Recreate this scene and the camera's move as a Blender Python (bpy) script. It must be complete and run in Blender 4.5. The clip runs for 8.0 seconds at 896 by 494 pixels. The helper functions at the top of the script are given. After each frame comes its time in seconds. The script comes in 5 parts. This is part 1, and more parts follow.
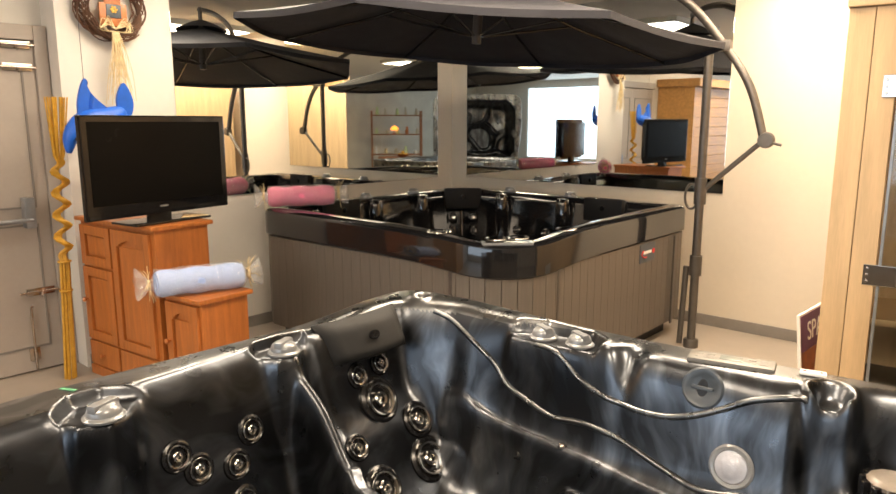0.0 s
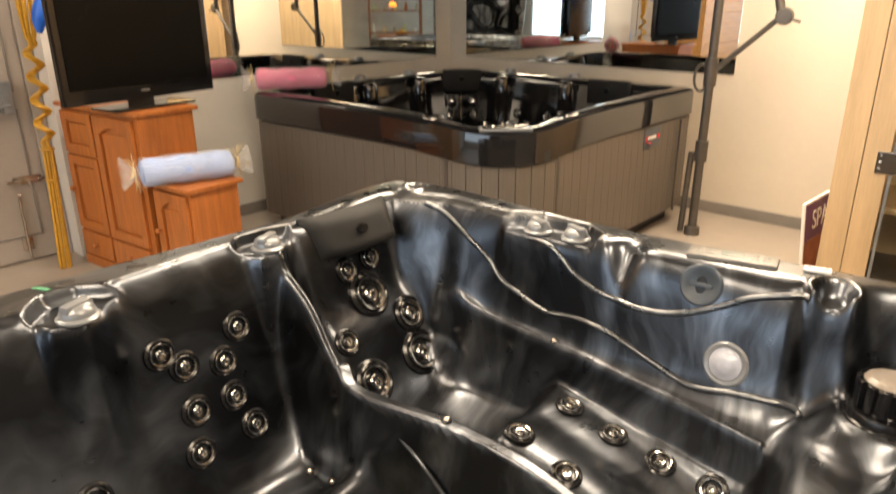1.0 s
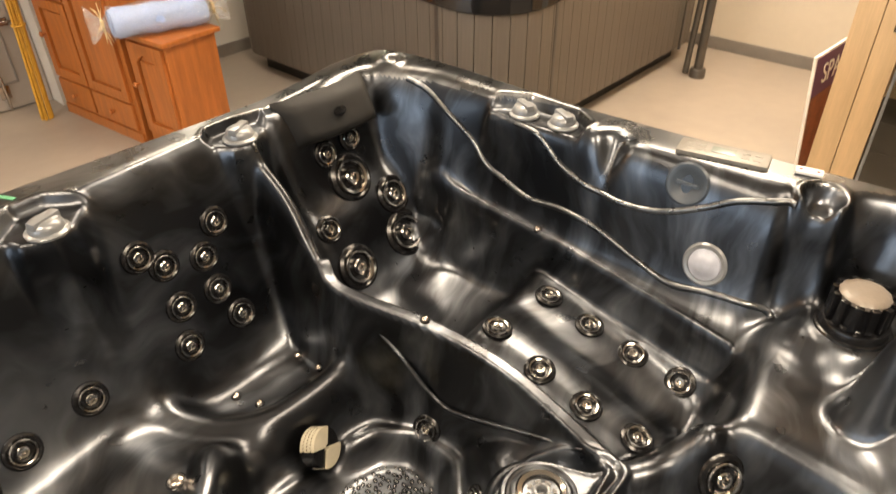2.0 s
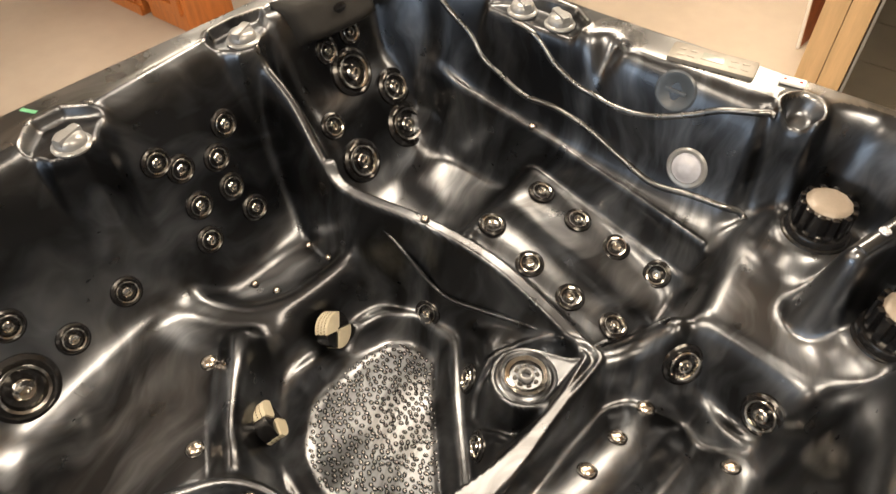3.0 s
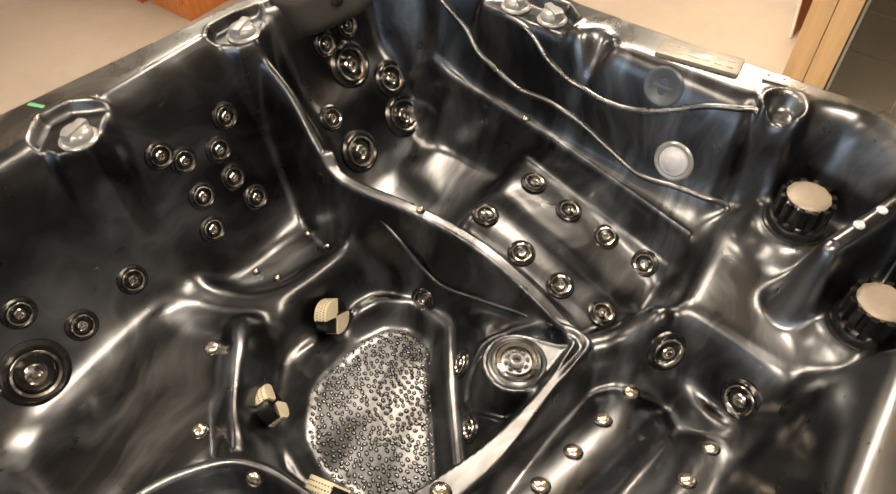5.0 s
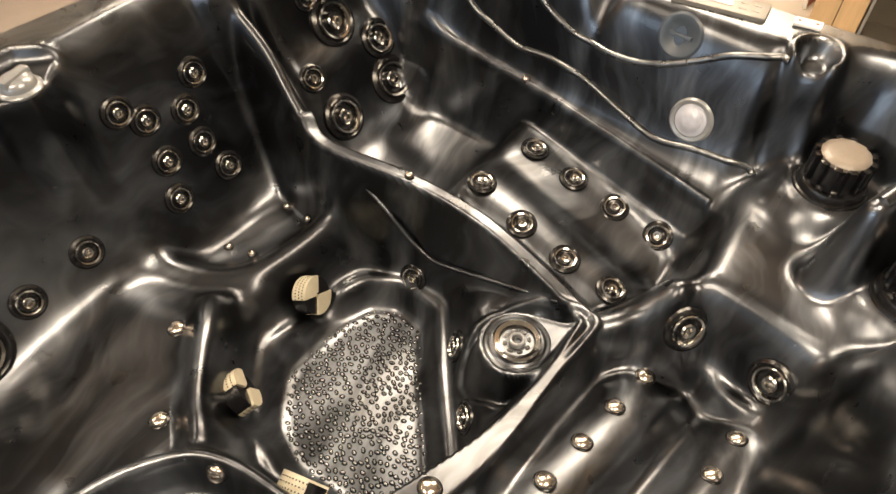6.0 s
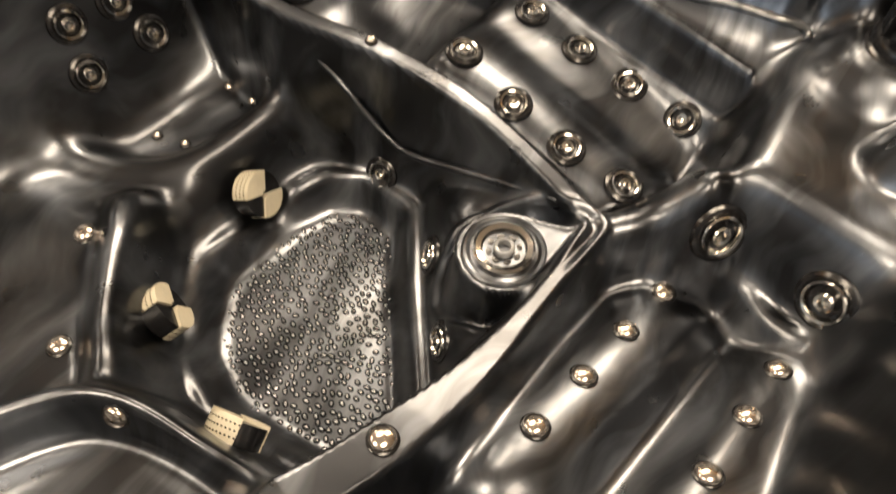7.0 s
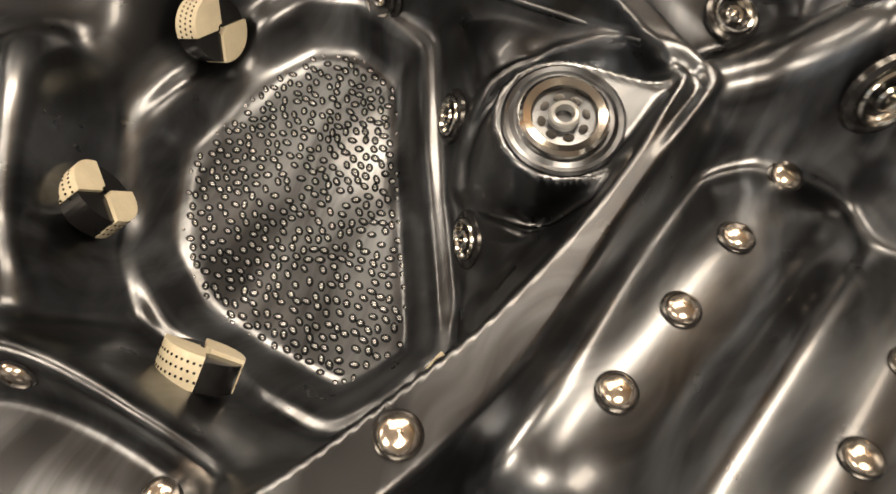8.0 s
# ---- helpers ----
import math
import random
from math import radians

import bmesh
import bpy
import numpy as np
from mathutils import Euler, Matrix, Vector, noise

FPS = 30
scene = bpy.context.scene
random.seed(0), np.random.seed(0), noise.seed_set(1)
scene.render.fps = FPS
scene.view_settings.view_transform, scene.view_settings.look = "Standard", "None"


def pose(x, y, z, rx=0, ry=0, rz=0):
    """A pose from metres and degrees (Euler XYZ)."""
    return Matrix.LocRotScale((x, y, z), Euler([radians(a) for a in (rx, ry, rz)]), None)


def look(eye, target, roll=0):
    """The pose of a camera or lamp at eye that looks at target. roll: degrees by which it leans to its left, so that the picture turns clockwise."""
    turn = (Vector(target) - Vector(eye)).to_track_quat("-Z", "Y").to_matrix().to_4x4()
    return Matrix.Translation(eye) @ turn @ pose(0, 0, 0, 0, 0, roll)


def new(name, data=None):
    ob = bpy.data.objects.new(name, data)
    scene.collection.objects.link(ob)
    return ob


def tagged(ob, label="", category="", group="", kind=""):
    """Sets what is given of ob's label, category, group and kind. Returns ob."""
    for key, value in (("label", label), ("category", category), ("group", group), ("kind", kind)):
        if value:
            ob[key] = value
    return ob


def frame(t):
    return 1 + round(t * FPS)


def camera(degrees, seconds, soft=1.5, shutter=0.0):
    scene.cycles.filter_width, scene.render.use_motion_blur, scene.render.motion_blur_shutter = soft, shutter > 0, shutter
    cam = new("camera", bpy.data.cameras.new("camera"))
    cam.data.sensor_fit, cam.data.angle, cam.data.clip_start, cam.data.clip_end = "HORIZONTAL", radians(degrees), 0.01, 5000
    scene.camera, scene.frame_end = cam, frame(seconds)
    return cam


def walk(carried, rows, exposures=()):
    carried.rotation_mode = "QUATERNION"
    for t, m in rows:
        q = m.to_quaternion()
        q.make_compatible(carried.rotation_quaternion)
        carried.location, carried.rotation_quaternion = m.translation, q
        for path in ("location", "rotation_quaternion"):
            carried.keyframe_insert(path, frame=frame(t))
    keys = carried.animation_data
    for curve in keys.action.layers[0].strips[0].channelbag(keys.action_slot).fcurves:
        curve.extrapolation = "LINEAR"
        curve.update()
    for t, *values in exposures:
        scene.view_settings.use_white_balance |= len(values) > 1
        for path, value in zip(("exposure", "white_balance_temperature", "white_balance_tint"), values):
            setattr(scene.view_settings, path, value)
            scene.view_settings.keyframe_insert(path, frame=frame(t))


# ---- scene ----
cam = camera(65.7, 8.0, shutter=0.4)
PATH = [
    (0, (-0.221, 0.047, 1.576), (1.378, 1.195, 1.221), 0.0),
    (0.5, (-0.191, 0.058, 1.568), (1.396, 1.203, 1.158), -0.0),
    (1, (-0.107, 0.082, 1.575), (1.416, 1.186, 0.897), -0.2),
    (1.5, (-0.021, 0.1, 1.64), (1.406, 1.144, 0.705), -0.4),
    (2, (0.05, 0.111, 1.751), (1.368, 1.084, 0.603), -0.6),
    (3.5, (0.056, 0.061, 2.032), (1.078, 0.845, 0.502), -1.4),
    (4, (0.032, 0.038, 2.071), (1.062, 0.82, 0.545), -1.1),
    (5.5, (0.06, 0.08, 1.942), (1.107, 0.872, 0.433), -1.0),
    (6, (0.106, 0.098, 1.815), (1.154, 0.879, 0.302), -0.7),
    (6.5, (0.191, 0.117, 1.671), (1.208, 0.876, 0.126), -0.7),
    (7, (0.288, 0.164, 1.517), (1.173, 0.826, -0.15), -0.8),
    (7.5, (0.374, 0.243, 1.358), (1.054, 0.76, -0.451), -1.6),
    (8, (0.477, 0.355, 1.228), (0.985, 0.755, -0.664), -2.4),
]
walk(cam, [(t, look(eye, target, roll)) for t, eye, target, roll in PATH])

# ---- world and lights ----
world = bpy.data.worlds.new("world")
scene.world = world
world.use_nodes = True
wbg = world.node_tree.nodes["Background"]
wbg.inputs["Color"].default_value = (0.8, 0.88, 1.0, 1)
wbg.inputs["Strength"].default_value = 1.0
scene.view_settings.exposure = 0.0

CEIL = 2.72
# the room is turned a little against the nearer tub
TURN = -5.6
CORNER = Vector((5.52, 4.12, 0))
ROOM = Matrix.Translation(CORNER) @ pose(0, 0, 0, 0, 0, TURN)  # local x east, y north, the corner at 0, 0


def area(name, m, sx, sy, power, color):
    d = bpy.data.lights.new(name, "AREA")
    d.shape, d.size, d.size_y, d.energy, d.color = "RECTANGLE", sx, sy, power, color
    ob = new(name, d)
    ob.matrix_world = m
    return ob


WARM = (1.0, 0.755, 0.51)
COOL = (0.72, 0.86, 1.0)
PANELS = [(-0.85, -3.4), (-2.9, -0.95), (-5.9, -1.0), (-2.1, -3.35), (-3.2, -2.8), (-4.6, -4.9), (-6.1, -3.5)]
for px, py in PANELS:
    area("ceiling_lamp", ROOM @ pose(px, py, CEIL - 0.07), 1.2, 0.6, 26 if py > -1.5 else 42, WARM)
# daylight in the openings of the far side of the showroom
area("window_daylight", ROOM @ pose(-11.40, -3.6, 1.55, 0, -90, 0), 1.9, 6.8, 125, COOL)

# ---- materials ----


def nodes(name):
    m = bpy.data.materials.new(name)
    m.use_nodes = True
    nt = m.node_tree
    b = nt.nodes["Principled BSDF"]
    return m, nt, b


def mat(name, color, rough=0.5, metal=0.0, vary=0.12, scale=8.0, bump=0.0, bscale=60.0, coat=0.0, spec=0.5, stretch=(1, 1, 1), rvary=0.1, emit=0.0, world_space=False):
    m, nt, b = nodes(name)
    L = nt.links.new
    tc = nt.nodes.new("ShaderNodeTexCoord")
    mp = nt.nodes.new("ShaderNodeMapping")
    mp.inputs["Scale"].default_value = stretch
    L(tc.outputs["Object"], mp.inputs["Vector"])
    n1 = nt.nodes.new("ShaderNodeTexNoise")
    n1.inputs["Scale"].default_value, n1.inputs["Detail"].default_value = scale, 6
    L(mp.outputs["Vector"], n1.inputs["Vector"])
    n2 = nt.nodes.new("ShaderNodeTexNoise")
    n2.inputs["Scale"].default_value, n2.inputs["Detail"].default_value = scale * 9, 4
    L(mp.outputs["Vector"], n2.inputs["Vector"])
    add = nt.nodes.new("ShaderNodeMath")
    add.operation = "MULTIPLY_ADD"
    L(n2.outputs["Fac"], add.inputs[0])
    add.inputs[1].default_value = 0.4
    L(n1.outputs["Fac"], add.inputs[2])
    ramp = nt.nodes.new("ShaderNodeValToRGB")
    e = ramp.color_ramp.elements
    e[0].position, e[1].position = 0.45, 0.95
    e[0].color = (*[c * (1 - vary) for c in color], 1)
    e[1].color = (*[min(1, c * (1 + vary)) for c in color], 1)
    L(add.outputs[0], ramp.inputs["Fac"])
    L(ramp.outputs["Color"], b.inputs["Base Color"])
    rr = nt.nodes.new("ShaderNodeMapRange")
    rr.inputs["To Min"].default_value, rr.inputs["To Max"].default_value = max(0.02, rough - rvary * rough * 2), min(1, rough + rvary * rough * 2)
    L(n1.outputs["Fac"], rr.inputs["Value"])
    L(rr.outputs["Result"], b.inputs["Roughness"])
    b.inputs["Metallic"].default_value = metal
    b.inputs["Specular IOR Level"].default_value = spec
    b.inputs["Coat Weight"].default_value = coat
    b.inputs["Coat Roughness"].default_value = 0.05
    if bump:
        nb = nt.nodes.new("ShaderNodeTexNoise")
        nb.inputs["Scale"].default_value, nb.inputs["Detail"].default_value = bscale, 5
        L(mp.outputs["Vector"], nb.inputs["Vector"])
        bp = nt.nodes.new("ShaderNodeBump")
        bp.inputs["Strength"].default_value, bp.inputs["Distance"].default_value = bump, 0.004
        L(nb.outputs["Fac"], bp.inputs["Height"])
        L(bp.outputs["Normal"], b.inputs["Normal"])
    if emit:
        b.inputs["Emission Color"].default_value = (*color, 1)
        b.inputs["Emission Strength"].default_value = emit
    return m


def acrylic(name, dark, pale, veil, rough):
    """Cast acrylic with drifting pearl streaks."""
    m, nt, b = nodes(name)
    L = nt.links.new
    tc = nt.nodes.new("ShaderNodeTexCoord")
    warp = nt.nodes.new("ShaderNodeTexNoise")
    warp.inputs["Scale"].default_value, warp.inputs["Detail"].default_value = 1.6, 3
    L(tc.outputs["Object"], warp.inputs["Vector"])
    mixv = nt.nodes.new("ShaderNodeMix")
    mixv.data_type = "VECTOR"
    mixv.inputs["Factor"].default_value = 0.35
    L(tc.outputs["Object"], mixv.inputs["A"])
    L(warp.outputs["Color"], mixv.inputs["B"])
    mp = nt.nodes.new("ShaderNodeMapping")
    mp.inputs["Rotation"].default_value = (0.3, 0.5, 0.6)
    mp.inputs["Scale"].default_value = (1.3, 6.5, 2.0)
    L(mixv.outputs["Result"], mp.inputs["Vector"])
    n1 = nt.nodes.new("ShaderNodeTexNoise")
    n1.inputs["Scale"].default_value, n1.inputs["Detail"].default_value, n1.inputs["Roughness"].default_value = 2.6, 4, 0.5
    L(mp.outputs["Vector"], n1.inputs["Vector"])
    ramp = nt.nodes.new("ShaderNodeValToRGB")
    e = ramp.color_ramp.elements
    e[0].position, e[0].color = 0.42, (*dark, 1)
    e[1].position, e[1].color = 0.84, (*pale, 1)
    k = ramp.color_ramp.elements.new(0.565)
    k.color = (*veil, 1)
    L(n1.outputs["Fac"], ramp.inputs["Fac"])
    L(ramp.outputs["Color"], b.inputs["Base Color"])
    n3 = nt.nodes.new("ShaderNodeTexNoise")
    n3.inputs["Scale"].default_value, n3.inputs["Detail"].default_value = 14, 4
    L(tc.outputs["Object"], n3.inputs["Vector"])
    rr = nt.nodes.new("ShaderNodeMapRange")
    rr.inputs["To Min"].default_value, rr.inputs["To Max"].default_value = rough * 0.7, rough * 1.35
    L(n3.outputs["Fac"], rr.inputs["Value"])
    L(rr.outputs["Result"], b.inputs["Roughness"])
    b.inputs["Metallic"].default_value = 1.0
    b.inputs["Specular IOR Level"].default_value = 0.45
    b.inputs["Coat Weight"].default_value = 0.22
    b.inputs["Coat Roughness"].default_value = 0.07
    return m


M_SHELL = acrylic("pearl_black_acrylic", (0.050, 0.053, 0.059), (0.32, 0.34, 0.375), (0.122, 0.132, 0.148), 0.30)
# lighter copy of the shell acrylic, with bright reflections put into its base colour
M_RIM_SHEEN = acrylic("sheen_lightened_acrylic", (0.125, 0.13, 0.135), (0.44, 0.45, 0.46), (0.24, 0.245, 0.25), 0.28)
M_TREAD = acrylic("pearl_black_tread", (0.085, 0.088, 0.094), (0.27, 0.28, 0.30), (0.15, 0.155, 0.165), 0.17)
M_JETBLACK = mat("gloss_black_acrylic", (0.010, 0.010, 0.011), 0.07, 0.0, 0.3, 3, coat=0.6)
M_CHROME = mat("chrome", (0.52, 0.505, 0.48), 0.13, 1.0, 0.08, 30)
M_STEEL = mat("brushed_steel_cap", (0.56, 0.50, 0.44), 0.2, 1.0, 0.08, 30)
M_GREYP = mat("grey_plastic", (0.27, 0.28, 0.29), 0.3, 0.3, 0.15, 20, coat=0.3)
M_BLACKP = mat("black_plastic", (0.008, 0.008, 0.009), 0.2, 0.0, 0.2, 30)
M_RUBBER = mat("pillow_foam_skin", (0.010, 0.010, 0.010), 0.55, 0.0, 0.2, 40, bump=0.2, bscale=300, spec=0.3)
M_CREAM = mat("cream_plastic", (0.50, 0.46, 0.35), 0.4, 0.0, 0.1, 20)
M_LENS = mat("frosted_lens", (0.46, 0.48, 0.55), 0.25, 0.0, 0.08, 60, bump=0.3, bscale=220, coat=0.4)
M_SKIRT = mat("taupe_grained_panel", (0.118, 0.100, 0.082), 0.55, 0.0, 0.28, 6, bump=0.35, bscale=60, stretch=(1, 1, 0.06))
M_BASE = mat("black_base", (0.01, 0.01, 0.01), 0.6, 0.0, 0.2, 20)
M_WALL = mat("cream_wall_paint", (0.66, 0.595, 0.49), 0.75, 0.0, 0.04, 2.5, bump=0.08, bscale=120)
M_WALLW = mat("white_wall_paint", (0.71, 0.68, 0.62), 0.75, 0.0, 0.03, 2.5, bump=0.08, bscale=120)
M_FARWALL = mat("pale_panelled_wall", (0.58, 0.52, 0.42), 0.6, 0.0, 0.15, 3)
M_CEIL = mat("ceiling_paint", (0.80, 0.77, 0.71), 0.85, 0.0, 0.03, 3, bump=0.1, bscale=150)
M_FLOOR = mat("grey_vinyl_floor", (0.36, 0.315, 0.265), 0.42, 0.0, 0.10, 1.2, bump=0.04, bscale=90)
M_SKIRTING = mat("grey_skirting", (0.22, 0.20, 0.18), 0.5, 0.0, 0.1, 8)
M_PINE = mat("orange_stained_pine", (0.42, 0.135, 0.028), 0.4, 0.0, 0.22, 7, bump=0.12, bscale=50, stretch=(6, 6, 0.6), coat=0.2)
M_DOORG = mat("grey_painted_door", (0.38, 0.335, 0.29), 0.5, 0.0, 0.06, 4, bump=0.05)
M_TIMBER = mat("pale_timber", (0.62, 0.44, 0.25), 0.5, 0.0, 0.16, 4, bump=0.1, bscale=40, stretch=(5, 5, 0.4))
M_CLOTH = mat("umbrella_canvas", (0.014, 0.014, 0.020), 0.8, 0.0, 0.15, 6, bump=0.2, bscale=400)
M_POLE = mat("bronze_grey_metal", (0.11, 0.10, 0.09), 0.4, 0.6, 0.12, 20)
M_SCREEN = mat("tv_screen", (0.004, 0.004, 0.004), 0.26, 0.0, 0.2, 3, spec=0.09)
M_GLOSSB = mat("gloss_black_bezel", (0.008, 0.008, 0.009), 0.08, 0.0, 0.2, 20)
M_PINK = mat("pink_towelling", (0.82, 0.17, 0.33), 0.9, 0.0, 0.15, 12, bump=0.5, bscale=250)
M_BLUET = mat("pale_blue_towelling", (0.34, 0.48, 0.80), 0.9, 0.0, 0.12, 12, bump=0.5, bscale=250)
M_GREENT = mat("pale_green_towelling", (0.55, 0.66, 0.34), 0.9, 0.0, 0.12, 12, bump=0.5, bscale=250)
M_RAFFIA = mat("raffia", (0.70, 0.56, 0.32), 0.7, 0.0, 0.2, 30)
M_YELLOW = mat("yellow_reed", (0.62, 0.34, 0.03), 0.55, 0.0, 0.2, 30)
M_TWIG = mat("brown_twig", (0.10, 0.045, 0.022), 0.7, 0.0, 0.3, 40)
M_BLUE = mat("bright_blue_paint", (0.012, 0.11, 0.55), 0.45, 0.0, 0.12, 15)
M_WHITEP = mat("white_plastic", (0.78, 0.78, 0.76), 0.4, 0.0, 0.05, 20)
M_RED = mat("red_print", (0.6, 0.03, 0.03), 0.5, 0.0, 0.05, 20)
M_DARKW = mat("dark_stained_wood", (0.24, 0.095, 0.035), 0.45, 0.0, 0.25, 8, bump=0.1, bscale=50, stretch=(6, 6, 0.6))
M_PURPLE = mat("purple_print", (0.10, 0.03, 0.12), 0.5, 0.0, 0.2, 12)
M_BROWNPRINT = mat("brown_orange_print", (0.25, 0.08, 0.03), 0.5, 0.0, 0.5, 14)
M_LAMPGLASS = mat("lit_panel", (1.0, 0.93, 0.80), 0.5, 0.0, 0.0, 5, emit=9.0)
M_ORANGEGLOW = mat("amber_lamp_glass", (1.0, 0.30, 0.04), 0.4, 0.0, 0.0, 5, emit=3.0)

m, nt, b = nodes("mirror_silver")
b.inputs["Base Color"].default_value, b.inputs["Metallic"].default_value, b.inputs["Roughness"].default_value = (0.86, 0.88, 0.86, 1), 1.0, 0.015
M_MIRROR = m
m, nt, b = nodes("clear_glass")
b.inputs["Base Color"].default_value, b.inputs["Roughness"].default_value = (0.86, 0.92, 0.90, 1), 0.02
b.inputs["Transmission Weight"].default_value, b.inputs["IOR"].default_value = 1.0, 1.45
M_GLASS = m
m, nt, b = nodes("crinkled_film")
b.inputs["Base Color"].default_value, b.inputs["Roughness"].default_value = (1, 1, 1, 1), 0.12
b.inputs["Alpha"].default_value = 0.22
b.inputs["Specular IOR Level"].default_value = 0.9
nz = nt.nodes.new("ShaderNodeTexVoronoi")
nz.inputs["Scale"].default_value = 26
bp = nt.nodes.new("ShaderNodeBump")
bp.inputs["Strength"].default_value, bp.inputs["Distance"].default_value = 0.9, 0.01
nt.links.new(nz.outputs["Distance"], bp.inputs["Height"])
nt.links.new(bp.outputs["Normal"], b.inputs["Normal"])
M_FILM = m

# ---- building helpers ----


def thing(name, label, category, m=None, group="", kind=""):
    ob = new(name)
    ob.matrix_world = m if m is not None else Matrix.Identity(4)
    return tagged(ob, label, category, group, kind)


def part(name, bm, material, parent, label="", smooth=True):
    me = bpy.data.meshes.new(name)
    bm.normal_update()
    bm.to_mesh(me)
    bm.free()
    me.materials.append(material)
    if smooth:
        me.shade_smooth()
        me.set_sharp_from_angle(angle=radians(38))
    ob = new(name, me)
    if parent is not None:
        ob.parent = parent
    if label:
        ob["label"] = label
    return ob


def box(bm, x0, x1, y0, y1, z0, z1, bevel=0.004, m=None):
    t = bmesh.new()
    bmesh.ops.create_cube(t, size=1)
    bmesh.ops.transform(t, matrix=Matrix.Translation(((x0 + x1) / 2, (y0 + y1) / 2, (z0 + z1) / 2)) @ Matrix.Diagonal((x1 - x0, y1 - y0, z1 - z0, 1)), verts=t.verts)
    if bevel:
        bmesh.ops.bevel(t, geom=t.edges[:], offset=bevel, segments=2, affect="EDGES", profile=0.7)
    if m is not None:
        bmesh.ops.transform(t, matrix=m, verts=t.verts)
    me = bpy.data.meshes.new("scratch")
    t.to_mesh(me)
    t.free()
    bm.from_mesh(me)
    bpy.data.meshes.remove(me)
    return bm


def boxed(*a, **k):
    return box(bmesh.new(), *a, **k)


def lathe(bm, profile, seg=28, m=None):
    """Turns (radius, z) pairs round the z axis."""
    m = m or Matrix.Identity(4)
    rows = []
    for r, z in profile:
        if r < 1e-6:
            rows.append([bm.verts.new(m @ Vector((0, 0, z)))])
        else:
            rows.append([bm.verts.new(m @ Vector((r * math.cos(2 * math.pi * k / seg), r * math.sin(2 * math.pi * k / seg), z))) for k in range(seg)])
    for a, b_ in zip(rows, rows[1:]):
        for k in range(seg):
            q = (k + 1) % seg
            if len(a) == 1 and len(b_) > 1:
                bm.faces.new((a[0], b_[k], b_[q]))
            elif len(b_) == 1 and len(a) > 1:
                bm.faces.new((a[k], b_[0], a[q]))
            elif len(a) > 1:
                bm.faces.new((a[k], b_[k], b_[q], a[q]))
    bmesh.ops.recalc_face_normals(bm, faces=bm.faces[:])
    return bm


def smooth_line(pts, steps=6):
    """Catmull-Rom through the points."""
    p = [Vector(q) for q in pts]
    out = []
    for i in range(len(p) - 1):
        a, b_, c, d = p[max(i - 1, 0)], p[i], p[i + 1], p[min(i + 2, len(p) - 1)]
        for k in range(steps):
            t = k / steps
            out.append(0.5 * ((2 * b_) + (c - a) * t + (2 * a - 5 * b_ + 4 * c - d) * t * t + (3 * b_ - a - 3 * c + d) * t ** 3))
    return out + [p[-1]]


def tube(bm, pts, radius, seg=10, radii=None):
    """A round bar along the points, closed at its ends."""
    pts = [Vector(p) for p in pts]
    rows, side = [], None
    for i, p in enumerate(pts):
        way = (pts[min(i + 1, len(pts) - 1)] - pts[max(i - 1, 0)]).normalized()
        if side is None:
            side = way.orthogonal().normalized()
        side = (side - way * side.dot(way)).normalized()
        up = way.cross(side)
        r = radii[i] if radii else radius
        rows.append([bm.verts.new(p + r * (math.cos(2 * math.pi * k / seg) * side + math.sin(2 * math.pi * k / seg) * up)) for k in range(seg)])
    for a, b_ in zip(rows, rows[1:]):
        for k in range(seg):
            q = (k + 1) % seg
            bm.faces.new((a[k], a[q], b_[q], b_[k]))
    bm.faces.new(rows[0][::-1])
    bm.faces.new(rows[-1])
    return bm


# ---- the setting ----
def slab(name, x0, x1, y0, y1, z0, z1, material, label="", category="", m=ROOM, bevel=0.0):
    ob = part(name, boxed(x0, x1, y0, y1, z0, z1, bevel=bevel), material, None)
    ob.matrix_world = m
    return tagged(ob, label, category, kind="structure")


slab("floor", -11.5, 0.12, -9.0, 0.52, -0.1, 0.0, M_FLOOR, "worn beige grey sheet vinyl showroom floor", "floor")
slab("ceiling", -11.5, 0.12, -9.0, 0.52, CEIL, CEIL + 0.1, M_CEIL, "plain off-white painted showroom ceiling", "ceiling")
slab("wall_east", 0.0, 0.12, -9.0, 0.12, 0.0, CEIL, M_WALL, "plain cream painted wall with hung mirror", "wall")
slab("wall_north", -3.62, 0.0, 0.0, 0.34, 0.0, CEIL, M_WALLW, "white painted wall behind the tub", "wall")

# ---- hot tub shell: its form is a height over the plan, as a mould gives it ----
TX0, TX1, TY0, TY1 = -0.395, 1.825, -0.37, 1.85
STEP = 0.005
GX, GY = np.meshgrid(np.arange(TX0, TX1 + 1e-6, STEP), np.arange(TY0, TY1 + 1e-6, STEP), indexing="ij")


def poly_distance(pts):
    """Signed distance to a closed outline over the plan, negative inside."""
    best, inside = np.full(GX.shape, 1e9), np.zeros(GX.shape, bool)
    for (ax, ay), (bx, by) in zip(pts, pts[1:] + pts[:1]):
        ex, ey = bx - ax, by - ay
        t = np.clip(((GX - ax) * ex + (GY - ay) * ey) / (ex * ex + ey * ey + 1e-12), 0, 1)
        best = np.minimum(best, np.hypot(GX - ax - t * ex, GY - ay - t * ey))
        cross = ((ay > GY) != (by > GY)) & (GX < (bx - ax) * (GY - ay) / (by - ay + 1e-12) + ax)
        inside ^= cross
    return np.where(inside, -best, best)


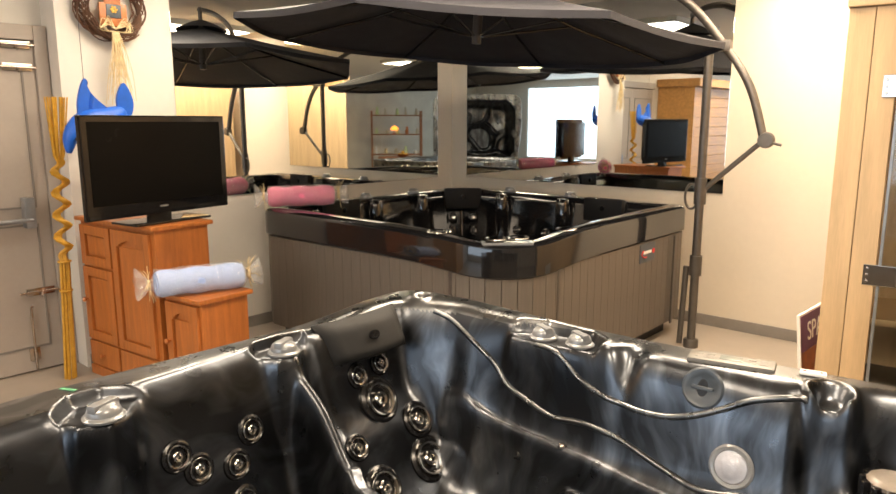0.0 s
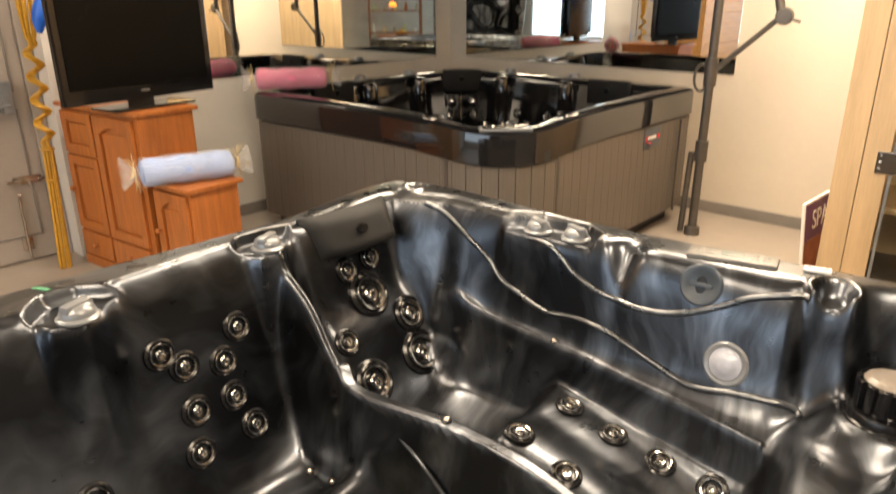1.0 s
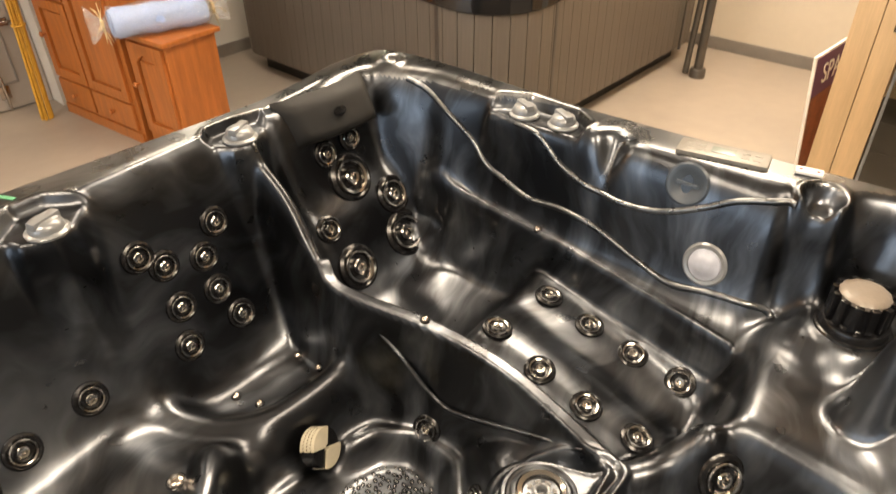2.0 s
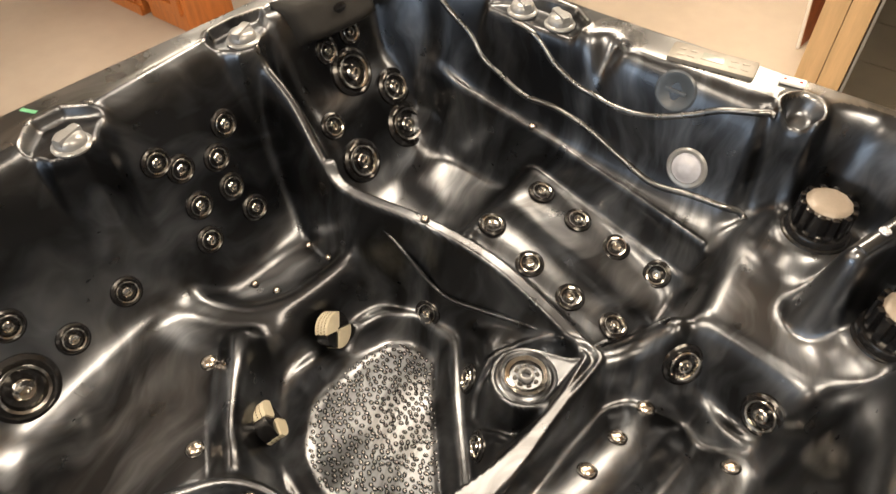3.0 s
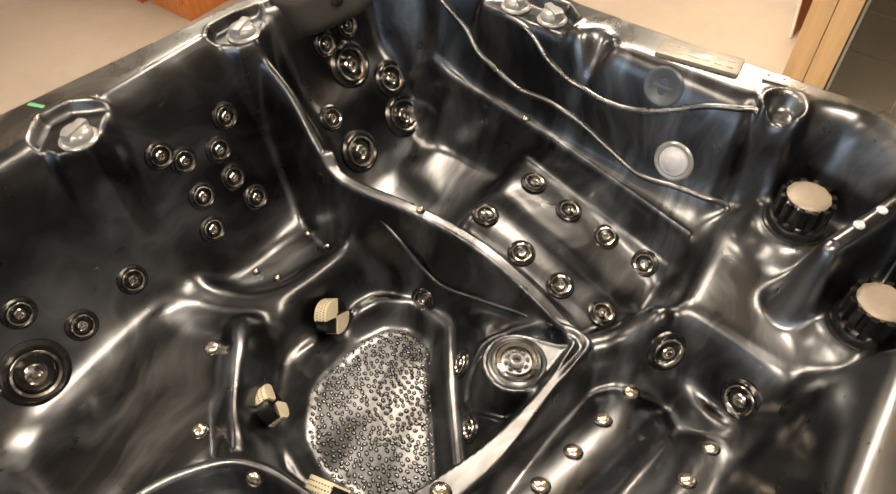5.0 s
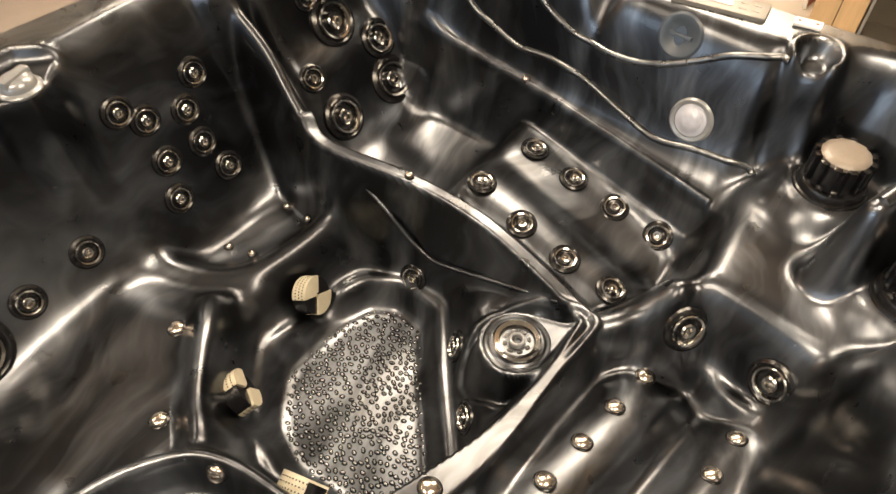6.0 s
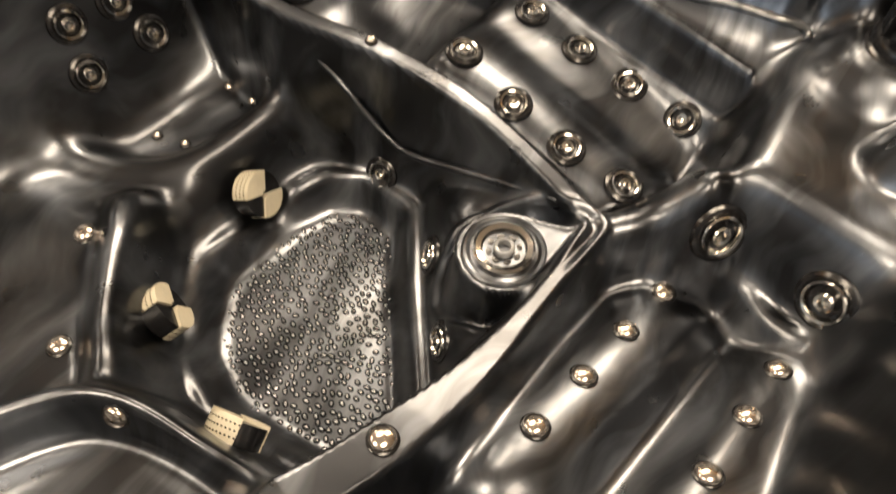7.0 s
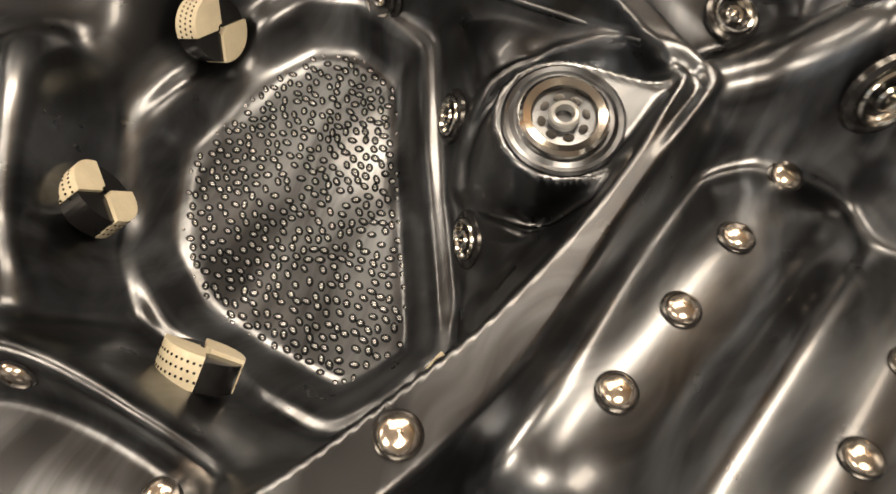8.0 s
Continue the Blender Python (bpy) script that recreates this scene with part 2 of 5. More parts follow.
def line_distance(pts):
    """Distance to an open line over the plan, and the line's third value at the nearest place."""
    best, val = np.full(GX.shape, 1e9), np.zeros(GX.shape)
    pts = [tuple(p) for p in smooth_line(pts, 5)]
    for (ax, ay, az), (bx, by, bz) in zip(pts, pts[1:]):
        ex, ey = bx - ax, by - ay
        t = np.clip(((GX - ax) * ex + (GY - ay) * ey) / (ex * ex + ey * ey + 1e-12), 0, 1)
        d = np.hypot(GX - ax - t * ex, GY - ay - t * ey)
        val = np.where(d < best, az + t * (bz - az), val)
        best = np.minimum(best, d)
    return best, val


def curve(v, xs, ys):
    """A smooth curve through a few pairs."""
    lo, hi = xs[0], xs[-1]
    fine = np.linspace(lo, hi, 400)
    raw = np.interp(fine, xs, ys)
    k = np.hanning(41)
    raw = np.convolve(np.r_[np.full(20, raw[0]), raw, np.full(20, raw[-1])], k / k.sum(), "valid")
    return np.interp(v, fine, raw)


def step(v, a, b_):
    t = np.clip((v - a) / (b_ - a), 0, 1)
    return t * t * (3 - 2 * t)


def blurred(z, sigma):
    n = int(3 * sigma / STEP)
    k = np.exp(-0.5 * (np.arange(-n, n + 1) * STEP / sigma) ** 2)
    k /= k.sum()
    for ax in (0, 1):
        pad = [(n, n) if i == ax else (0, 0) for i in (0, 1)]
        p = np.pad(z, pad, mode="edge")
        z = sum(w * np.take(p, range(i, i + z.shape[ax]), axis=ax) for i, w in enumerate(k))
    return z


def shell_height():
    def lay(z, outline, target, w=0.03):
        f = step(-poly_distance(outline), -w / 2, w / 2)
        return z * (1 - f) + target * f

    def ridge(z, pts, half, fall=2.2, rnd=0.012):
        d, top = line_distance(pts)
        over = np.maximum(d - half, 0)
        return np.maximum(z, top - (np.sqrt(over ** 2 + rnd ** 2) - rnd) * fall)

    rim = 0.905 + 0.035 * np.exp(-(((GX - 1.80) / 0.30) ** 2 + ((GY - 1.55) / 0.45) ** 2))
    inner = [(1.70, 0.20), (1.70, 0.82), (1.745, 1.10), (1.75, 1.42), (1.68, 1.63), (1.50, 1.69), (0.9, 1.69), (-0.02, 1.70), (-0.24, 1.5), (-0.24, -0.05), (-0.12, -0.19), (1.12, -0.19), (1.17, -0.27), (1.50, -0.30), (1.63, -0.22), (1.73, -0.06), (1.785, 0.06), (1.76, 0.16)]
    d = -poly_distance(inner)
    d = d * (1 + 0.8 * step(GX, 1.45, 1.6) * step(GY, 0.15, 0.3) * step(GY, 1.35, 1.15))
    wall = curve(d, [-0.02, 0.0, 0.02, 0.045, 0.07, 0.09, 0.12, 0.155, 0.2, 0.28], [0.905, 0.90, 0.86, 0.775, 0.69, 0.60, 0.49, 0.41, 0.34, 0.30])
    z = np.where(d > -0.02, wall + (rim - 0.905) * step(d, 0.08, -0.02), rim)
    # corner seat: backrest pad and leg rests
    pad = curve(GY, [1.26, 1.35, 1.41, 1.475, 1.55, 1.59, 1.64, 1.68], [0.30, 0.34, 0.415, 0.565, 0.625, 0.745, 0.88, 0.93])
    f = step(-poly_distance([(1.15, 1.25), (1.20, 1.72), (1.66, 1.72), (1.69, 1.25)]), 0.0, 0.05)
    z = np.maximum(z, pad * f)
    leg = np.zeros_like(z)
    for x_far, x_near, top in ((1.277, 1.223, 0.388), (1.502, 1.477, 0.374)):
        xc = x_near + (x_far - x_near) * (GY - 0.41) / 0.44
        r = np.clip(np.abs(GX - xc) / 0.122, 0, 2)
        h = top + 0.205 * (GY - 0.41) - 0.012 * r ** 2 - 0.030 * r ** 6
        leg = np.maximum(leg, h)
    leg = np.maximum(leg - 0.25 * step(GY, 0.90, 1.02), np.minimum(0.268 + 0.95 * ((GX - 1.37) ** 2 + (GY - 1.16) ** 2), 0.31))
    z = lay(z, [(1.15, 1.30), (1.60, 1.30), (1.62, 0.93), (1.51, 0.31), (1.12, 0.34), (1.17, 0.7)], leg, 0.04)
    # second lounger, along the near side
    leg = np.zeros_like(z)
    for y_a, y_b, top in ((0.227, 0.278, 0.374), (-0.02, 0.03, 0.382)):
        yc = y_a + (y_b - y_a) * (1.05 - GX) / 0.4
        r = np.clip(np.abs(GY - yc + 0.022) / 0.122, 0, 2)
        h = top + 0.275 * (1.05 - GX) - 0.016 * r ** 2 - 0.085 * r ** 5
        leg = np.maximum(leg, h)
    leg = np.maximum(leg - 0.3 * step(GX, 0.52, 0.36), 0.31)
    z = lay(z, [(1.10, 0.36), (1.06, -0.12), (0.15, -0.10), (0.10, 0.40), (0.45, 0.40)], leg, 0.05)
    # low seats
    z = lay(z, [(0.60, 1.28), (0.44, 1.06), (0.20, 0.96), (0.0, 1.0), (0.02, 1.36), (0.30, 1.45), (0.52, 1.46)], np.minimum(0.325 + 0.55 * ((GX - 0.30) ** 2 + (GY - 1.22) ** 2), 0.365), 0.10)
    dish = 0.262 + 0.5 * ((GX - 0.86) ** 2 + (GY - 1.40) ** 2)
    z = lay(z, [(0.66, 1.47), (0.72, 1.33), (0.85, 1.27), (1.06, 1.24), (1.08, 1.42), (0.95, 1.50), (0.75, 1.51)], dish, 0.06)
    z = lay(z, [(0.02, 1.00), (0.27, 0.90), (0.33, 0.78), (0.355, 0.60), (0.34, 0.47), (-0.10, 0.42), (-0.10, 1.0)], 0.42, 0.05)
    # raised shelf under the filters, with their mounds
    shelf = 0.585 + 0.07 * step(np.hypot(GX - 1.60, GY - 0.075), 0.155, 0.105) + 0.07 * step(np.hypot(GX - 1.36, GY + 0.165), 0.155, 0.105)
    f = step(-poly_distance([(1.185, 0.265), (1.49, 0.285), (1.80, 0.30), (1.90, 0.0), (1.60, -0.40), (1.14, -0.40), (1.12, -0.17)]), -0.055, 0.03)
    z = np.maximum(z, shelf * f)
    # ledge and wall beside the lounger
    xr = np.interp(GY, [0.27, 0.6, 0.93, 1.1, 1.41], [1.486, 1.56, 1.621, 1.645, 1.672])
    xi = np.interp(GY, [0.2, 0.82, 1.1, 1.42], [1.70, 1.70, 1.745, 1.75])
    t = np.clip((GX - xr) / (xi - xr), -0.2, 1.1)
    ledge = curve(t, [-0.2, 0, 0.2, 0.36, 0.48, 0.58, 0.68, 0.80, 0.92, 1.1], [0.30, 0.535, 0.545, 0.575, 0.62, 0.685, 0.78, 0.865, 0.897, 0.905])
    z = np.maximum(z, np.where((t > -0.15), ledge, 0) * step(GY, 0.24, 0.29) * step(GY, 1.50, 1.40))
    # the corner between the loungers
    z = lay(z, [(1.05, 0.41), (1.09, 0.60), (1.02, 0.74), (0.93, 0.68), (0.76, 0.55), (0.66, 0.45), (0.80, 0.42)], 0.355, 0.04)
    # footwell, its shoulder and its floor
    well = [(1.085, 1.13), (1.10, 0.90), (0.955, 0.70), (0.79, 0.565), (0.665, 0.455), (0.44, 0.47), (0.395, 0.62), (0.40, 0.76), (0.355, 0.865), (0.46, 0.965), (0.53, 1.05), (0.66, 1.18), (0.85, 1.18), (1.0, 1.17)]
    z = lay(z, well, 0.185, 0.055)
    floor = [(0.875, 1.058), (0.955, 1.028), (1.0, 0.95), (0.992, 0.834), (0.842, 0.722), (0.701, 0.600), (0.60, 0.515), (0.463, 0.57), (0.445, 0.70), (0.436, 0.84), (0.482, 0.96), (0.56, 1.03), (0.637, 1.08), (0.75, 1.07)]
    z = lay(z, floor, 0.128, 0.045)
    for ux, uy, tx, ty in ((0.835, 1.125, 0.55, -1.0), (0.485, 1.062, 1.0, -0.45), (0.385, 0.735, 1.0, 0.25), (0.55, 0.455, 0.1, 1.0)):
        z = z - 0.05 * np.exp(-(((GX - ux) ** 2 + (GY - uy) ** 2) / 0.045 ** 2)) * (z < 0.30)
    deep = step(z, 0.72, 0.50) * step(GX, 1.62, 1.50)
    wide = step(GX, 0.66, 0.54)
    z = blurred(z, 0.012) * (1 - deep) + (blurred(z, 0.026) * (1 - wide) + blurred(z, 0.042) * wide) * deep
    # ridges that divide the seats
    z = ridge(z, [(1.155, 1.64, 0.86), (1.15, 1.50, 0.75), (1.105, 1.36, 0.63), (1.075, 1.236, 0.576), (1.12, 0.978, 0.551), (1.135, 0.76, 0.515), (1.10, 0.54, 0.475), (1.058, 0.388, 0.45)], 0.020, 9.0, 0.008)
    z = ridge(z, [(1.058, 0.388, 0.45), (0.85, 0.388, 0.475), (0.65, 0.395, 0.52), (0.479, 0.425, 0.568), (0.34, 0.465, 0.60), (0.15, 0.50, 0.61)], 0.021 + 0.022 * step(GX, 0.88, 0.45), 6.0)
    z = ridge(z, [(1.058, 0.388, 0.45), (1.13, 0.32, 0.475), (1.19, 0.255, 0.57)], 0.022, 2.4)
    z = ridge(z, [(0.605, 1.625, 0.78), (0.618, 1.585, 0.56), (0.618, 1.51, 0.385), (0.650, 1.413, 0.335), (0.70, 1.325, 0.325), (0.79, 1.255, 0.330), (0.905, 1.219, 0.350), (1.016, 1.191, 0.385), (1.085, 1.16, 0.45)], 0.012, 2.6, 0.022)
    z = ridge(z, [(0.60, 1.245, 0.385), (0.555, 1.195, 0.405), (0.47, 1.105, 0.408), (0.39, 1.025, 0.408), (0.325, 0.95, 0.410)], 0.018, 8.0, 0.045)
    z = ridge(z, [(-0.1, 1.05, 0.47), (0.12, 1.0, 0.495), (0.26, 0.905, 0.51), (0.32, 0.79, 0.50), (0.345, 0.64, 0.49), (0.345, 0.48, 0.50)], 0.006, 6.0, 0.022)
    z = ridge(z, [(1.105, 1.19, 0.39), (1.105, 1.02, 0.305), (1.085, 0.82, 0.29), (1.05, 0.66, 0.36), (1.05, 0.52, 0.43)], 0.004, 2.0, 0.01)
    # steep footwell wall, then a rounded berm round the floor with a scallop at each suction cover
    off = poly_distance(floor)
    z = np.minimum(z, np.where(off > 0, 0.178, 0.128) + 10.0 * np.maximum(off - 0.066, 0))
    scallop = 1.0 - sum(np.exp(-(((GX - ux) ** 2 + (GY - uy) ** 2) / 0.058 ** 2)) for ux, uy in ((0.826, 1.115), (0.485, 1.045), (0.385, 0.732), (0.55, 0.455)))
    z = blurred(z, 0.011) + 0.046 * np.clip(scallop, 0, 1) * np.exp(-((off - 0.034) / 0.024) ** 2) * step(z, 0.42, 0.33)
    # ledge beside the lounger and the wave under the end jets
    z = ridge(z, [(1.652, 1.40, 0.60), (1.660, 1.23, 0.585), (1.628, 0.95, 0.566), (1.590, 0.726, 0.556), (1.545, 0.488, 0.545), (1.508, 0.31, 0.530), (1.455, 0.275, 0.50)], 0.009, 9.0, 0.006)
    z = ridge(z, [(1.10, 0.25, 0.425), (1.135, 0.185, 0.412), (1.145, 0.12, 0.405), (1.105, 0.05, 0.402), (1.09, -0.03, 0.415), (1.07, -0.09, 0.45)], 0.004, 3.0, 0.020)
    # curved spout wall between the filter bays
    z = ridge(z, [(1.74, -0.16, 0.87), (1.61, -0.115, 0.865), (1.47, -0.06, 0.855), (1.37, -0.018, 0.84)], 0.020, 6.0, 0.008)
    # eye-shaped foot jet plate with its swirl
    eye = [(1.04, 0.410)] + [(0.914 + 0.092 * math.cos(radians(k)), 0.507 + 0.092 * math.sin(radians(k))) for k in range(14, 275, 20)]
    z = lay(z, eye, 0.435, 0.018)
    ed = np.abs(poly_distance(eye))
    z = z + 0.008 * np.exp(-(ed / 0.007) ** 2)
    q = np.hypot(GX - 0.914, GY - 0.507)
    z = z + 0.012 * np.exp(-((q - 0.118) / 0.012) ** 2) * step(GY, 0.42, 0.47) * step(GX, 1.0, 0.95)
    z = blurred(z, 0.006)
    # recesses in the rim for the knobs and the cups
    for outline, level in ((KNOB_A, 0.872), (KNOB_B, 0.872), (KNOB_C, 0.872)):
        z = lay(z, outline, level, 0.016)
        e = np.abs(poly_distance(outline) - 0.006)
        z = z + 0.010 * np.exp(-(e / 0.006) ** 2)
    for cx, cy, r, depth in ((1.712, 0.228, 0.052, 0.045), (1.762, 1.590, 0.036, 0.02)):
        q = np.hypot((GX - cx), (GY - cy))
        z = np.where((q < r + 0.010) & (GX > 1.672), np.maximum(z, 0.90), z)
        z = z - depth * step(q, r, r - 0.022) + 0.010 * np.exp(-((q - r - 0.006) / 0.007) ** 2)
    z = z - 0.07 * np.exp(-(((GX - 1.70) / 0.035) ** 2 + ((GY - 0.765) / 0.035) ** 2))
    z = blurred(z, 0.006)
    soft = step(GX, 1.03, 0.93) * step(GY, 0.86, 0.96) * step(z, 0.62, 0.50)
    z = z * (1 - soft) + blurred(z, 0.013) * soft
    low = step(z, 0.66, 0.54)
    z = z * (1 - low) + blurred(z, 0.010) * low
    # flat-topped dividers with crisp sides
    for pts, half in (
        ([(1.105, 1.32, 0.61), (1.075, 1.236, 0.576), (1.12, 0.978, 0.553), (1.135, 0.76, 0.518), (1.10, 0.54, 0.480), (1.058, 0.388, 0.458)], 0.019),
        ([(1.058, 0.388, 0.458), (0.85, 0.388, 0.482), (0.65, 0.395, 0.526), (0.479, 0.425, 0.570), (0.34, 0.465, 0.602)], 0.018 + 0.020 * step(GX, 0.88, 0.45)),
    ):
        q, level = line_distance(pts)
        f = step(q, half + 0.010, half - 0.005)
        z = z * (1 - f) + level * f
    # bead and groove along the ledge
    q, level = line_distance([(1.652, 1.40, 0), (1.660, 1.23, 0), (1.628, 0.95, 0), (1.590, 0.726, 0), (1.545, 0.488, 0), (1.508, 0.31, 0)])
    z = z - 0.020 * np.exp(-((q - 0.028) / 0.010) ** 2) * (z < 0.52) + 0.016 * step(q, 0.015, 0.004)
    # almond plate of the foot jet, beaded, with a swirl groove round it
    pd = poly_distance(eye)
    ring_zone = step(np.hypot(GX - 0.93, GY - 0.50), 0.20, 0.15) * step(z, 0.475, 0.45)
    z = z - 0.022 * ring_zone * np.exp(-((pd - 0.024) / 0.011) ** 2) + 0.010 * ring_zone * np.exp(-((pd - 0.046) / 0.008) ** 2)
    f = step(-pd, -0.004, 0.006)
    z = z * (1 - f) + 0.438 * f + 0.008 * np.exp(-(pd / 0.006) ** 2)
    # the pebbled tread on the floor
    rng = np.random.default_rng(4)
    dfloor = poly_distance(floor)
    gap = 0.0147
    taken, placed = {}, []
    for n in range(14000):
        px, py = rng.uniform(0.43, 1.02), rng.uniform(0.51, 1.11)
        i, j = int((px - TX0) / STEP), int((py - TY0) / STEP)
        if dfloor[i, j] > -0.009:
            continue
        ci, cj = int(px / gap), int(py / gap)
        near = [p for u in (-1, 0, 1) for v in (-1, 0, 1) for p in taken.get((ci + u, cj + v), ())]
        if any((px - a) ** 2 + (py - c) ** 2 < gap * gap for a, c in near):
            continue
        taken.setdefault((ci, cj), []).append((px, py))
        placed.append((px, py))
    return z, placed


KNOB_A = [(1.06, 1.70), (1.10, 1.765), (1.19, 1.765), (1.27, 1.71), (1.235, 1.645), (1.16, 1.60), (1.09, 1.61)]
KNOB_B = [(0.485, 1.70), (0.555, 1.765), (0.63, 1.765), (0.70, 1.68), (0.64, 1.615), (0.57, 1.585), (0.495, 1.63)]
KNOB_C = [(1.715, 1.20), (1.76, 1.17), (1.805, 1.08), (1.80, 0.92), (1.755, 0.86), (1.70, 0.87), (1.69, 1.0)]
HEIGHT, PEBBLES = shell_height()


def ground_of(x, y):
    """Height and normal of the shell at a place in the plan."""
    i, j = (x - TX0) / STEP, (y - TY0) / STEP
    i0, j0 = int(i), int(j)
    k = 2
    h = float(np.mean(HEIGHT[i0:i0 + 2, j0:j0 + 2]))
    gx = float(np.mean(HEIGHT[i0 + k:i0 + k + 2, j0:j0 + 2]) - np.mean(HEIGHT[i0 - k:i0 - k + 2, j0:j0 + 2])) / (2 * k * STEP)
    gy = float(np.mean(HEIGHT[i0:i0 + 2, j0 + k:j0 + k + 2]) - np.mean(HEIGHT[i0:i0 + 2, j0 - k:j0 - k + 2])) / (2 * k * STEP)
    return h, Vector((-gx, -gy, 1)).normalized()


def on_shell(x, y, lift=0.0):
    h, n = ground_of(x, y)
    return Matrix.Translation(Vector((x, y, h)) + n * lift) @ n.to_track_quat("Z", "Y").to_matrix().to_4x4()


def wall_at(y, z):
    """Where the long outer wall of the shell has the height z."""
    j = round((y - TY0) / STEP)
    col = HEIGHT[:, j]
    i = round((1.76 - TX0) / STEP)
    while i > 0 and col[i] > z:
        i -= 1
    return TX0 + i * STEP + STEP * min(1.0, max(0.0, float((z - col[i]) / max(1e-6, col[i + 1] - col[i]))))




# ---- the hot tub and its fittings ----
def fitting(name, profiles, parent, m, label=""):
    """profiles: (part name, material, profile, children...) turned round the normal."""
    first = None
    for pname, material, profile, seg in profiles:
        key = pname + str(profile) + str(seg)
        if key not in SHARED:
            me_ob = part(pname, lathe(bmesh.new(), profile, seg), material, None)
            SHARED[key] = me_ob.data
            bpy.data.objects.remove(me_ob)
        ob = new(pname if first is not None else name, SHARED[key])
        if first is None:
            ob.parent, ob.matrix_local, first = parent, m, ob
            if label:
                ob["label"] = label
        else:
            ob.parent = first
    return first


SHARED = {}


def jet(parent, x, y, r):
    k = r / 0.034
    m = on_shell(x, y, 0.0)
    return fitting("jet", [
        ("bezel", M_BLACKP, [(0, -0.006 * k), (0.034 * k, -0.006 * k), (0.0395 * k, 0.001 * k), (0.038 * k, 0.0060 * k), (0.033 * k, 0.0085 * k), (0.0265 * k, 0.004 * k), (0.0, 0.001)], 28),
        ("ring", M_CHROME, [(0.0285 * k, 0.003 * k), (0.0282 * k, 0.0085 * k), (0.0265 * k, 0.0110 * k), (0.0235 * k, 0.0100 * k), (0.0205 * k, 0.004 * k), (0.0200 * k, 0.001 * k)], 28),
        ("nozzle", M_CHROME, [(0.0125 * k, 0.001 * k), (0.0125 * k, 0.009 * k), (0.0105 * k, 0.0115 * k), (0.0065 * k, 0.0108 * k), (0.0055 * k, 0.003 * k), (0.0, 0.002 * k)], 18),
    ], parent, m)


def button_jet(parent, x, y, r=0.021):
    k = r / 0.021
    return fitting("air_jet", [
        ("seat", M_BLACKP, [(0.0, -0.002), (0.0235 * k, -0.002), (0.0245 * k, 0.002), (0.0215 * k, 0.004), (0.0, 0.003)], 22),
        ("dome", M_STEEL, [(0.021 * k, 0.002), (0.0208 * k, 0.006), (0.017 * k, 0.0105), (0.010 * k, 0.0130), (0.0032 * k, 0.0138), (0.0028 * k, 0.009), (0.0, 0.008)], 22),
    ], parent, on_shell(x, y))


def foot_jet(parent, x, y):
    ob = fitting("foot_jet", [
        ("plate", M_SHELL, [(0.0, -0.002), (0.072, -0.002), (0.080, 0.002), (0.076, 0.005), (0.070, 0.003), (0.064, 0.006), (0.058, 0.004), (0.0, 0.004)], 40),
        ("ring", M_CHROME, [(0.058, 0.004), (0.058, 0.011), (0.053, 0.015), (0.043, 0.012), (0.040, 0.004)], 40),
        ("nozzle", M_GREYP, [(0.020, 0.003), (0.020, 0.014), (0.017, 0.017), (0.013, 0.016), (0.011, 0.004), (0.0, 0.003)], 24),
    ], parent, Matrix.Translation((x, y, ground_of(x, y)[0])) @ pose(0, 0, 0.002))
    for k in range(8):
        a = k * math.pi / 4
        hole = part("slot", lathe(bmesh.new(), [(0.0, 0.0045), (0.0055, 0.0045), (0.0055, 0.0052), (0.0, 0.0054)], 10), M_BLACKP, ob)
        hole.matrix_local = Matrix.Translation((0.029 * math.cos(a), 0.029 * math.sin(a), 0)) @ Matrix.Rotation(a, 4, "Z") @ Matrix.Diagonal((1.0, 1.35, 1, 1))


def sector(bm, r0, r1, a0, a1, z0, z1, seg=10):
    lo, hi = [], []
    for k in range(seg + 1):
        a = a0 + (a1 - a0) * k / seg
        for row, z in ((lo, z0), (hi, z1)):
            row.append((bm.verts.new((r0 * math.cos(a), r0 * math.sin(a), z)), bm.verts.new((r1 * math.cos(a), r1 * math.sin(a), z))))
    for k in range(seg):
        bm.faces.new((hi[k][0], hi[k][1], hi[k + 1][1], hi[k + 1][0]))
        bm.faces.new((lo[k][0], lo[k + 1][0], lo[k + 1][1], lo[k][1]))
        bm.faces.new((lo[k][1], lo[k + 1][1], hi[k + 1][1], hi[k][1]))
        bm.faces.new((lo[k][0], hi[k][0], hi[k + 1][0], lo[k + 1][0]))
    for e in (0, seg):
        bm.faces.new((lo[e][0], lo[e][1], hi[e][1], hi[e][0]))
    bmesh.ops.recalc_face_normals(bm, faces=bm.faces[:])
    return bm


